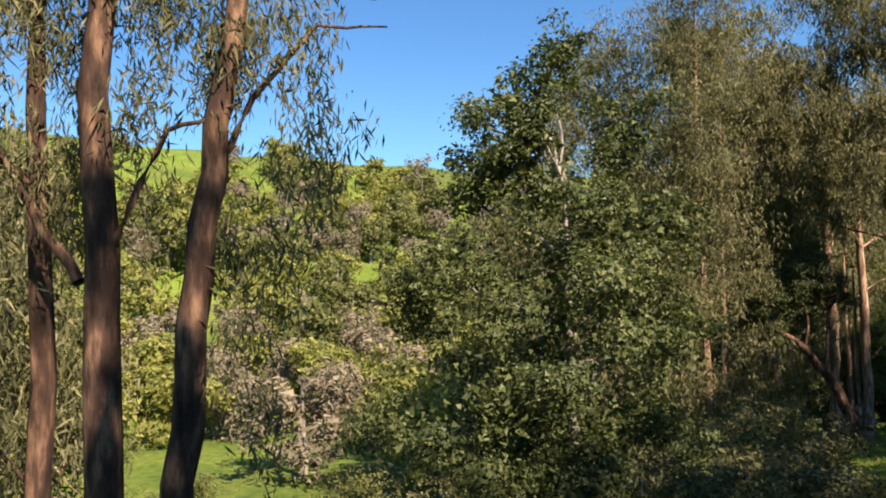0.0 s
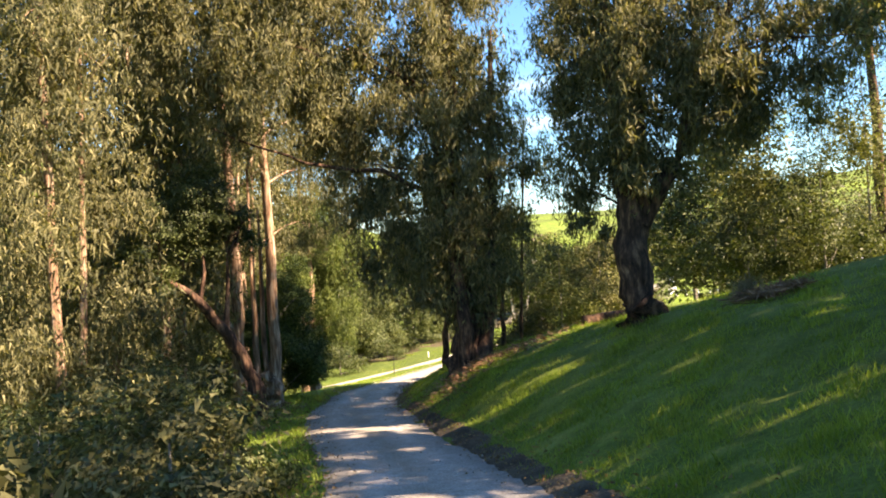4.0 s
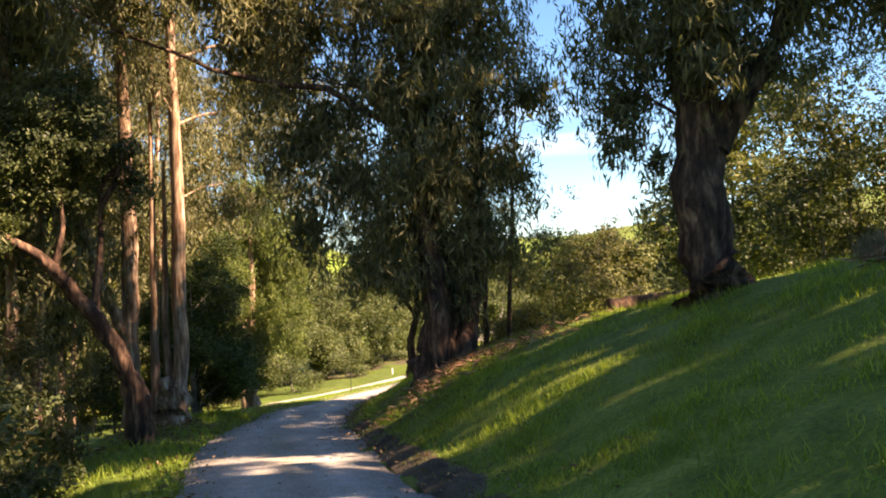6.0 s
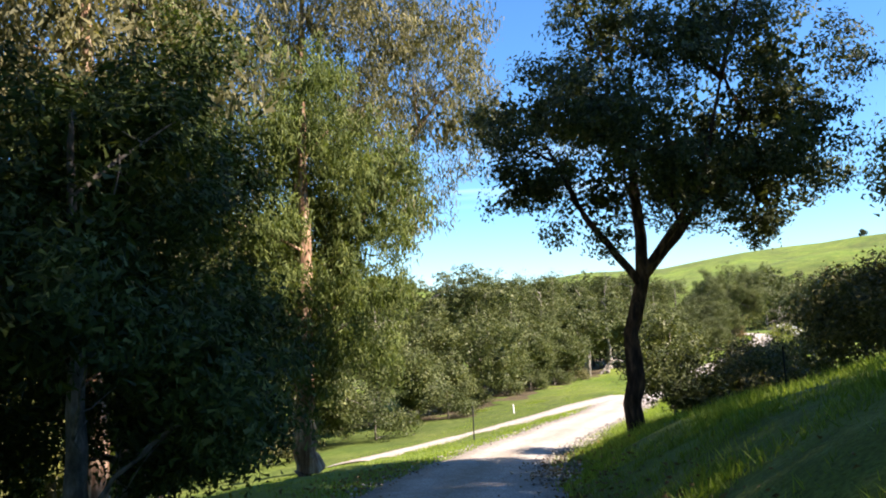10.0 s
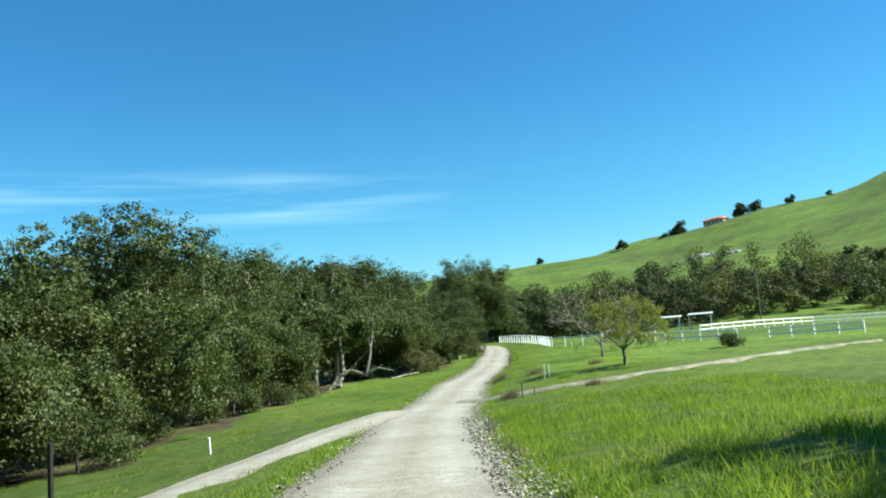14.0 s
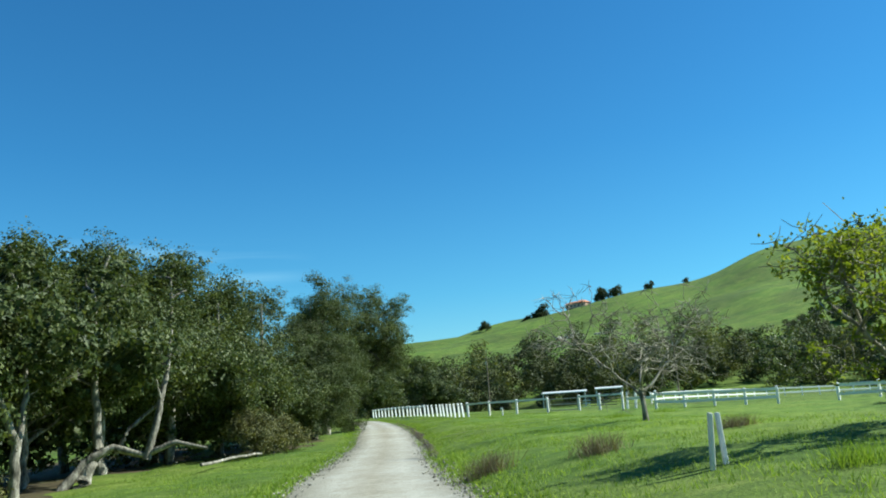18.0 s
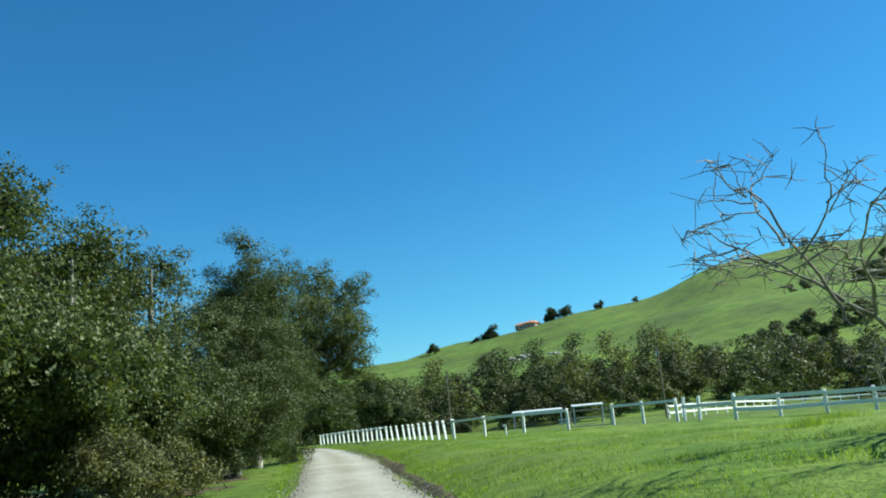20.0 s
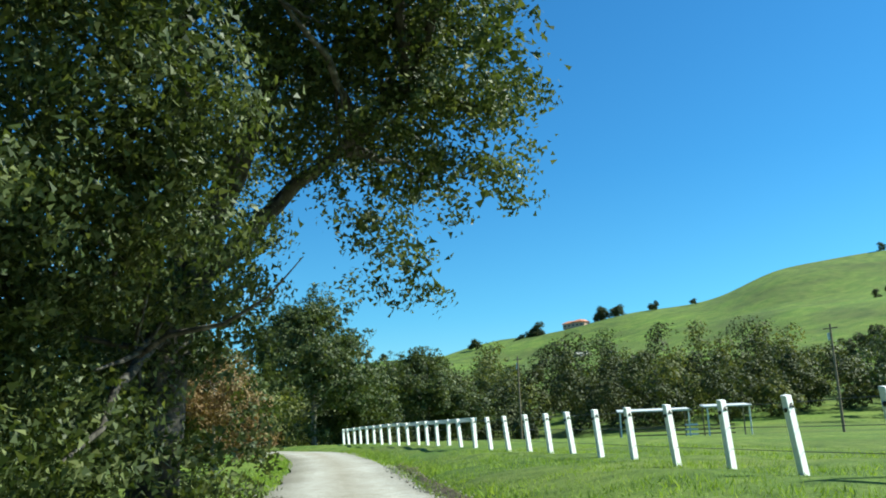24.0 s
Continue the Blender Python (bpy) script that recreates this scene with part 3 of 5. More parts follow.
tree(EUC, "clump of pale eucalyptus stems with peeling bark beside the lane", foot(21.4, 46.6),
     [(-2.9, -.4, 11, 1.9), (-1, 1.3, 10.8, 1.3), (.7, .8, 12.3, 1.7), (3.4, .9, 11.6, 1.5), (4.5, 1.5, 9.6, 1.5), (2.8, 1.2, 7.6, 1), (.4, .4, 8.7, .8), (-3.5, .7, 9.3, 1.6), (-1.6, 1.4, 9.1, 1.1),
      (4.2, 1.7, 7.7, 1.1), (5.2, 1.2, 12.9, 1.8), (1.7, -.6, 14.8, 2), (-.9, .2, 15.2, 2), (5.5, 1.1, 15.7, 1.8), (-3, .7, 13.7, 1.8), (5.6, 2.1, 7.9, 1.2), (1, 0, 18, 2.2)],
     32000, EUC_LEAF, EUC_BARK,
     [[(-.1, .2, -.5, .42), (-.1, .1, 1.2, .3), (-.1, .1, 6, .26), (-.3, .2, 18, .1)], [(1.35, -.5, -.5, .4), (1.35, -.5, 1.2, .27), (1.4, -.5, 8, .22), (1.3, -.4, 19, .09)],
      [(.75, .1, -.4, .16), (.75, .1, 5, .12), (.8, .2, 11, .05)], [(1.05, -.2, -.4, .13), (1.05, -.15, 5, .1), (1.1, -.1, 9, .05)], [(-.2, .1, 3.2, .2), (-1.1, -.1, 4.6, .17), (-1.9, -.2, 7.4, .12), (-2.1, -.2, 11, .05)]],
     13, (.24, .042), 12, .07, .36, 24, .7, .3, group=EUC_GROUP, fill=.5)
tree(EUC, "eucalyptus with a wide olive crown below the lane", foot(38.9, 73.6),
     [(-2.2, .9, 18.4, 2.9), (1, -.5, 19.5, 3.2), (4.1, -2.2, 18.4, 3.5), (6.7, -4, 19.3, 2.1), (1.7, -3.1, 14.9, 3), (6.1, -3.6, 14.8, 2.6), (.3, 2, 15.3, 3.3), (3.4, -1.8, 12.1, 2.3), (7.3, -4.5, 15.2, 1.6),
      (.8, -.4, 11.4, 2), (4.7, -2.6, 11, 1.5), (1.2, -.6, 23.2, 3.4), (4.7, -2.6, 22.9, 3.1), (3.1, -1.6, 26.2, 2.6), (-2.5, 1.5, 13, 1.8), (.6, -.4, 7.5, 1.2)],
     52000, EUC_LEAF, EUC_BARK, [[(0, 0, -.4, .5), (.1, 0, 3, .32), (-.1, 0, 10, .25), (.6, -.3, 22, .08)], [(0, 0, 7, .2), (2.5, -1.5, 11, .14), (5.5, -3.4, 16, .06)]],
     14, (.28, .06), 14, .1, .5, 24, .8, .4, group=EUC_GROUP, fill=.6)
tree(EUC, "eucalyptus with an orange peeling trunk beside the dark bay", foot(34.3, 63.8),
     [(-.3, -.3, 3.6, 1.2), (.9, -.1, 4.8, 1.4), (-.9, .2, 5.6, 1.5), (1.9, .2, 6.6, 1.5), (-1.3, .6, 7.4, 1.6), (-1.8, .9, 4.2, 1.4), (.3, -.4, 2.6, .8), (.5, 1, 8, 1.6), (1.6, .6, 9.6, 1.7), (-.4, .4, 10.5, 1.7), (2.4, 1.6, 7.4, 1.3), (3.4, .3, 5.5, 1.2), (3.6, .2, 8, 1.5), (3, .6, 3.6, .9), (2.8, .4, 10, 1.6), (.6, .2, 12.5, 1.8), (1.2, 1.2, 5.6, 1), (-.6, 1.4, 6.6, 1.2), (.2, .4, 4.2, .8)], 44000, GREEN_LEAF, EUC_BARK,
     [[(0, 0, -.5, .55), (.05, 0, .8, .34), (.1, 0, 3, .28), (.3, .2, 7, .2), (.6, .4, 12, .06)], [(.1, 0, 3.4, .16), (1.2, .8, 6.5, .1), (2, 1.2, 8.5, .04)]], 16, (.24, .05), 12, .06, .36, 24, .7, .35, group=EUC_GROUP, fill=.6)
tree(EUC, "two-stemmed eucalyptus with stringy bark on the slope", foot(-3.65, 9.0),
     [(-1.3, .2, 7.6, 1.1), (-.3, .4, 8.3, .9), (.9, .6, 8.2, .9), (2.1, .5, 6.1, .5), (2.4, .6, 6.8, .45), (1.6, .4, 5.1, .45), (-1.8, 0, 5.2, .8), (-1.6, .3, 3.4, .7), (2.9, .9, 9.4, .6), (.8, .8, 5.6, .5), (-2.2, .2, 8.9, 1), (.2, .3, 10.5, 1.3), (1.4, .4, 4.2, .35), (-2.6, .3, 7, 1.2), (-2.8, .2, 4.5, 1.1), (-2.4, .4, 2.6, .9), (-1.2, .4, 6.2, .9), (.2, .3, 6.6, .5), (1.6, .4, 3.3, .4), (.9, .3, 7.3, .6), (-.6, .5, 9.5, 1.1), (1, .4, 9.4, 1), (1.9, .5, 7.6, .6), (-2.4, .2, 9.8, 1.2), (-3.4, .2, 8, 1.2), (-3.2, .3, 6, 1), (.9, .4, 10.4, .9), (2.6, .6, 8.8, .5)],
     52000, EUC_LEAF, EUC_DARK, [[(0, 0, -.6, .26), (.02, .0, 2.4, .2), (-.02, 0, 6, .17), (.12, 0, 11, .09)], [(.6, .25, -.6, .24), (.7, .25, 2.2, .18), (.95, .25, 5.0, .16), (1.4, .25, 7.8, .12), (2.0, .3, 11, .05)], [(-.9, .6, -.6, .16), (-.9, .6, 5, .13), (-1, .7, 10, .07)]],
     15, (.16, .026), 9, .035, .22, 22, .75, .3, group=EUC_GROUP, fill=0, kite=True, extra=[([(1.15, .25, 6.0), (1.6, .3, 7.0), (2.3, .4, 7.8), (3.1, .5, 7.8)], .05), ([(-.2, 0, 5), (-.9, .1, 6), (-2, .2, 7.8)], .07), ([(0, 0, 5.2), (.7, .1, 6.6), (1.5, .2, 6.9)], .05)])
for k, (x, y, h, r, low, n) in enumerate([(11.5, 37.5, 25, 3.6, 1.0, 46000), (7.5, 41, 24, 4.6, 1.2, 34000), (14.5, 52, 26, 5.2, 2.5, 18000), (16, 47, 25, 4.6, 4.5, 16000), (5.5, 56, 24, 5, 2.5, 10000), (23.5, 63, 26, 4.8, 4, 12000), (31, 70, 24, 4.5, 5, 11000), (17, 43.8, 21, 3.2, 4, 12000), (-13, 24, 15, 4, 2, 9000), (27, 58.5, 20, 3.4, 6, 10000)]):
    tree(EUC, "eucalyptus with golden olive foliage on the slope below the lane", foot(x, y), euc_blobs(h, r, low, 70 + k, n=22), n, EUC_LEAF, EUC_BARK,
         [[(0, 0, -.5, .26), (.1, 0, 4, .18), (0, .2, h * .6, .12), (.2, 0, h * .92, .04)], [(.6, .3, -.5, .16), (.9, .5, 5, .12), (1.4, .8, h * .75, .04)]], 70 + k, (.2, .045) if k < 2 else (.3, .065), 6, .06, .45, 24, .75, .35, group=EUC_GROUP, fill=.7)
# the dark one on the bank
tree(EUC, "dark thin-stemmed tree with sparse leaves and bare twigs on the bank", foot(33.3, 42.3), euc_blobs(13, 3.0, 3.6, 95, n=18), 7000, OAK_LEAF, EUC_DARK,
     [[(0, 0, -.4, .13), (.1, 0, 3, .1), (.2, .1, 13, .04)], [(.7, -.5, -.4, .1), (.9, -.6, 3, .08), (1.4, -.9, 11, .03)], [(-.6, .3, -.4, .1), (-.9, .5, 4, .07), (-1.2, .8, 10, .03)]], 95, (.1, .06), 26, .045, .3, 12, .25, .35, group=EUC_GROUP, fill=0)
# tall ridge row, mostly out of view, added to throw shade over the lane
for k, (x, y, h, r, low) in enumerate([(11, -10, 17, 5, 4), (18, -13, 18, 5, 4), (24.5, -8, 22, 5, 4), (29.5, -2, 24, 5, 4), (33.5, 4, 17.5, 4.8, 3), (38, 9, 16, 4.8, 3), (31, 9, 24, 4.4, 15), (41, 15.5, 26, 5, 15), (44.5, 21, 28, 5, 16), (47, 27, 28, 5, 16), (50.5, 31.4, 29, 5, 17)]):
    tree(EUC, "tall eucalyptus on the ridge, added to shade the lane", foot(x, y), euc_blobs(h, r, low, 400 + k, n=14), 1800 if low > 10 and y < 12 else 3000, EUC_LEAF, EUC_DARK,
         [[(0, 0, -.5, .4), (.1, 0, 5, .28), (0, .2, h * .6, .16), (.2, 0, h * .92, .05)]], 400 + k, (.6, .26), 4, .08, .6, 24, .6, .35, group=EUC_GROUP, fill=.6)


# ---- oaks and other broad trees ----
def dome(r, h, low, seed, n=9, flat=0.8):
    rng = np.random.default_rng(seed)
    out = [(0, 0, (h + low) / 2, r * .62, r * .62, (h - low) / 2 * .85)]
    for k in range(n):
        a, f = k * 2.39996 + rng.random() * .6, (k + .5) / n
        z = low + (h - low) * (0.12 + .76 * ((k * 0.618) % 1))
        up = (z - low) / (h - low)
        reach = r * (0.72 - 0.55 * max(0, up - .45)) * (0.75 + .35 * rng.random())
        s = r * (0.3 + .16 * rng.random())
        out.append((math.cos(a) * reach, math.sin(a) * reach, z, s, s, s * flat))
    return out


def oak(at, h, r, low, seed, n_leaves=14000, label="dense evergreen oak", leaf_mat=None, leaf=(0.2, 0.13), trunk=0.28, limbs=7, bark=None, n=14, name="oak_tree", lean=(0, 0), extra=(), clump=0.34, group="oaks", blobs=None, category="tree", dz=0.0, fill=1.0, stems=None, kite=False, per=26):
    stem = [(0, 0, -.4, trunk * 1.35), (lean[0] * .2, lean[1] * .2, low * .6, trunk), (lean[0] * .6, lean[1] * .6, low + (h - low) * .35, trunk * .65), (lean[0], lean[1], h * .8, trunk * .2)]
    blobs = blobs or [(b[0] + lean[0] * .7, b[1] + lean[1] * .7, *b[2:]) for b in dome(r, h, low, seed, n)]
    return tree(name, label, foot(*at, dz), blobs, n_leaves, leaf_mat or OAK_LEAF, bark or OAK_BARK, stems or [stem], seed, leaf, limbs, trunk * .4, clump, per, 0.0, 0.55, group=group, extra=extra, category=category, fill=fill, kite=kite)


oak((39.1, 54.5), 11, 5, 4.6, 21, 68000, "single-trunked oak with a rounded dark crown on the bank", leaf=(.1, .07), trunk=.22, bark=EUC_DARK, clump=.3,
    blobs=[(.1, -.1, 10.6, 1.6), (.5, -2.1, 9.8, 1.7), (2.4, -2.9, 9.2, 1.8), (-.8, 2.1, 8.6, 1.7), (-1.1, -1, 7.8, 2.1), (2.6, -.7, 7.8, 2.4), (2.3, -3.7, 7.1, 1.4), (-1.8, 1.7, 6.6, 1.1), (.3, 1.1, 6.2, 1.5), (3, -2.1, 6, 1.5), (-.1, -2.2, 6.1, 1.2)],
    stems=[[(0, 0, -.4, .27), (0, 0, 2.5, .19), (.3, -.3, 4.2, .17), (.2, -.2, 8, .08)], [(.3, -.3, 4, .14), (1.4, -1.2, 5.6, .1), (2.4, -2.2, 8, .04)], [(.2, -.2, 3.8, .12), (-.6, .8, 5.6, .08), (-1, 1.6, 7.6, .03)], [(.3, -.3, 4.1, .11), (.8, -1.8, 6, .07), (.9, -2.6, 8.5, .03)]], limbs=16, fill=1.1)
oak((2.2, 15.0), 9, 3, 1.2, 22, 60000, "dark broad-leaved oak on the slope below the lane", leaf=(.09, .06), trunk=.14,
    blobs=[(.1, 0, 9.7, .5), (-.9, .1, 8.7, .8), (-.3, 0, 9.1, .6), (1.3, .3, 8.1, .8), (-.4, .1, 7.1, 1.3), (1.2, .3, 6.4, 1.1), (-2.2, -.3, 5.8, .9), (-.1, 0, 5, 1.7), (-2.5, .2, 4.9, .6), (-1.4, -.9, 3.5, 1.4), (.5, .4, 2.9, 1.6), (1.7, .2, 4.3, .9), (-3.1, -.9, 3.2, .6), (-1.3, .1, 7.6, .7), (-.6, .2, 1.4, 1.6)], limbs=14, clump=.26)
oak((26.2, 52.7), 7.5, 3, .6, 23, 46000, "dense dark bay tree with leaves down to the ground", leaf_mat=BAY_LEAF, leaf=(.12, .045), trunk=.18, name="bay_tree",
    blobs=[(-.5, .2, 5.4, 1.3), (.6, -.2, 6.2, 1.1), (1.4, .2, 5.2, 1.2), (-1.5, -.6, 3.9, 1.2), (-.2, -1.1, 3.8, 1.6), (1.3, -.6, 3.3, 1), (-1.2, -.6, 2.2, 1.3), (.6, -1.3, 1.9, 1.3), (1, -.4, 7.1, .8), (.4, .6, 3.5, 1.6), (1.1, -.2, 1.6, 1), (-1.6, .6, 1.2, 1.1)])
oak((25.0, 50.3), 6.5, 2.4, .3, 25, 30000, "dense dark bay tree beside the lane", leaf_mat=BAY_LEAF, leaf=(.12, .045), trunk=.14, name="bay_tree", fill=1.6)
oak((19.8, 41.7), 8, 3, 5, 24, 30000, "dark oak leaning out over the slope from the lane", trunk=.26, bark=EUC_DARK, leaf=(.09, .06), clump=.28,
    blobs=[(-2.3, -.5, 8.4, 1.4), (-3, -.4, 8.9, 1.2), (-.8, .2, 7.8, 1.0), (-.1, 0, 7.3, .7), (-1.6, .4, 7.1, .7), (-2.9, -.4, 7, .9), (-3.6, -.3, 7.9, 1.3), (-1.5, .4, 9.2, 1), (-3.6, -.3, 5.7, .7), (-4.4, -.2, 6.6, .9)],
    stems=[[(0, 0, -.5, .34), (-.2, 0, 1.6, .26), (-1.1, -.05, 3.5, .23), (-2.4, -.2, 5, .16), (-3.8, -.3, 5.9, .09)], [(-1.2, 0, 3.6, .13), (-1.0, .1, 5, .09), (-.9, .2, 7, .04)], [(-2.2, -.2, 4.8, .1), (-2, -.1, 6, .07), (-2.2, -.2, 8, .03)], [(.15, -.1, -.4, .2), (.1, -.1, 1.2, .15), (-.1, 0, 1.9, .05)]])
oak((64.5, 101.5), 12, 5.5, 1.5, 40, 40000, "broad spreading live oak with a pale trunk beside the meadow", leaf_mat=LIVE_LEAF, leaf=(.15, .11), fill=.7,
    blobs=[(2.6, -1.7, 11.3, 1.6), (1.2, -.8, 10.5, 1.9), (4.1, -2.8, 10.6, 1.9), (5.2, -3.7, 9.7, 1.6), (3, -2, 9.8, 1.9), (-1, -1.7, 7, 2.4), (1.1, -2.6, 5.7, 2.7), (4.1, -4, 6.1, 2.4), (-1.3, .7, 9.7, 1.9), (-1.2, -1.4, 4.6, 2), (2.6, -3, 3.7, 2.3), (4.6, -4.0, 3.3, 2.1), (1.4, -.9, 8.1, 1.6), (0, 2, 7, 3), (3, 1, 8, 3)])
WALL = [(31, 86, 12, 5, .3), (39, 90, 12, 5, .3), (47, 92, 12.5, 5, .3), (56, 96.5, 11.5, 5, 0.3), (62, 99, 9.5, 4, .3), (73, 106, 11.8, 5, 0.3), (79, 108, 12, 5, .3), (84.5, 109.5, 12.2, 4.8, .3), (90.5, 114.2, 12.2, 4.4, 2.6), (96.5, 115.8, 11.8, 4.4, 2.8),
        (102, 117, 12.4, 4.6, 2.2), (107, 117, 12.8, 4.9, .3), (112.5, 118.2, 11.8, 4.7, .2)]
BEHIND = [(98, 119.5, 12.6, 5, .2), (105, 120, 12.6, 5, .2), (111, 122, 13, 5, .2), (70, 114, 13, 5, .4), (80, 117, 13, 5, .3), (88, 121, 13, 5, .2), (97, 122, 13, 5, .2), (106, 124, 13, 5, .2),
          (116, 126, 13, 5, .3), (52, 104, 14, 5.5, 1), (60, 110, 14, 5.5, .5), (150, 137.5, 8.5, 4, .3), (162, 145, 10.5, 4.6, .3), (172, 158, 10, 4.5, .3), (195, 157.5, 14.5, 6.5, .3), (205, 160, 13, 6, .3), (221, 157.5, 12, 6.5, .3)]
for k, (x, y, h, r, low) in enumerate(WALL):
    oak((x, y), h, r, low, 50 + k, 23000, "grey-green live oak at the edge of the meadow", leaf_mat=LIVE_LEAF, limbs=14 if low > .3 else 5, leaf=(.125, .095), n=30, fill=1.3, per=22, clump=.42)
for k, (x, y, h, r, low) in enumerate(BEHIND):
    oak((x, y), h, r, low, 80 + k, 36000 if x > 190 else 15000 if x > 140 else 6000, "grey-green live oak deeper in the wood", limbs=3, leaf=(.26, .19), n=22 if x > 190 else 14, fill=.9 if x > 190 else .6, per=14)
oak((123.0, 118.3), 12, 4, .3, 41, 125000, "tall dense live oak with foliage down to the grass", leaf=(.082, .055), fill=.9,
    blobs=[(.5, -.6, 11.3, 1), (.6, -.7, 9.8, 1.5), (-.1, .2, 8.8, 1.6), (1.4, -1.5, 8.9, 1.3), (-1.5, .2, 7.2, 1.5), (-.3, -.8, 6.7, 1.9), (1.6, -1.6, 6.9, 1.7), (-1.6, -.8, 4.5, 1.9), (-.3, -1.6, 4.2, 1.9), (-1.5, -1.2, 2.3, 1.9), (.2, -1.7, 2.6, 1.6), (-2.7, -.1, 5, 1.5), (-3.1, -.4, 2.9, 1.7), (1.6, -1.9, 4, 1.3), (-2.4, -1, 1.4, 1.2), (2, .5, 3, 2.2), (2.6, .5, 6.5, 2), (-.2, -.2, 4.6, 2.5), (.3, -.3, 7.6, 2), (-1.2, -.2, 2.6, 2.4), (-4, .6, 4, 2), (-3.6, .5, 6.6, 1.8)])
oak((135.2, 122.8), 11, 5, 3.5, 42, 118000, "live oak leaning over the lane with bare grey limbs", leaf_mat=LIVE_LEAF, leaf=(.085, .058), trunk=.3, bark=GREY_BARK, clump=.28,
    blobs=[(.9, -1.1, 8, 1.3), (.8, -2.9, 7.4, 1.2), (.6, -4.3, 7, 1.4), (0, -5.6, 6.4, .8), (.7, -4.7, 6, .9), (1.2, -3.5, 5.9, 1), (1.5, -2, 6.1, 1), (1.4, -3.8, 5.2, .7), (1.8, -2.5, 4.8, .7), (.9, -1.1, 4.6, .6), (1.3, -1.7, 9.5, 1.4), (.4, -4.1, 8.3, 1.3), (.3, -3.5, 10.4, 1.6), (.4, -1.8, 11, 1.6), (-1.5, -.5, 9.4, 1.9), (-.6, -5.2, 8.4, 1.1), (-2.6, -1, 7.6, 1.5), (-3.4, -1, 2, 1.7), (.1, -.9, 1.2, .9), (.2, -.9, 2.7, .9), (-.4, -1.2, .6, .8), (-1.4, -.9, 1.2, 1.2), (-.9, -1.1, 3, 1.1), (-2.2, .5, 5.2, 1.3), (-2.6, -.6, 3.2, 1.5), (-2.4, -.5, 1.5, 1.4), (1.6, 1.5, 6.5, 2.2), (-3.6, -1.2, 4.5, 1.8), (-3.5, -1, 7, 1.8), (-3.2, -1, 9.5, 1.8), (-.8, .2, 2.4, 1.4), (0, -2, 7, 1.8), (.2, -3.5, 6.8, 1.4), (-.6, -1.8, 8.8, 1.4), (-.2, -.8, 5.4, .8), (-.5, -.4, 3.6, 1.6), (-1.5, -1, 11.6, 1.6), (.2, -2.6, 11.6, 1.4), (.5, -2.4, 7, 1.4), (-1.6, -4, 8, 1.5), (-2.6, -4.8, 8.7, 1.4), (-.6, -5.6, 7.7, 1.0), (-3.4, -3.8, 9.6, 1.6), (-3, -3, 7.6, 1.3), (1.4, -4.6, 5.2, .9), (1.6, -3.4, 3.9, .8), (1.3, -4.8, 7.4, 1.4), (1.5, -4, 8.8, 1.4), (.8, -4.8, 10.6, 1.3), (1.2, -4.2, 9.6, 1.3), (1.9, -3.4, 6.9, 1.3), (2.2, -2.6, 5.6, 1)],
    stems=[[(0, 0, -.4, .42), (-.1, -.2, 2.2, .3), (.2, -.6, 4.4, .25), (.6, -1.6, 7, .14), (.8, -2.8, 9.6, .05)], [(.1, -.5, 3.6, .16), (.7, -2, 5.2, .1), (.9, -3.8, 6.4, .05)], [(0, -.4, 3.2, .14), (-.4, -.6, 6, .1), (-.6, -.6, 8.6, .04)]], limbs=30, fill=.4)

oak((117.5, 118.6), 12, 4.0, .2, 62, 42000, "dense dark live oak close beside the lane", leaf=(.1, .07), clump=.3, n=20, fill=.7)
oak((129.5, 121.5), 11.5, 3.4, 2.6, 61, 90000, "dense dark live oak close beside the lane", leaf=(.075, .05), clump=.28, blobs=dome(3.4, 11.5, 2.2, 61, 22) + [(-.9, -1.7, 1.1, 1.2), (-2.3, -1.2, 1.3, 1.3), (-1.4, -1.7, 2.6, 1.2), (-.3, -1.5, 3.2, 1), (-1.6, 1.2, 1.6, 1.6), (.4, 1.8, 1.4, 1.7), (2.4, 1.2, 1.6, 1.6), (-3, .6, 1.3, 1.5), (1.4, 1, 3, 1.6)], fill=.7)

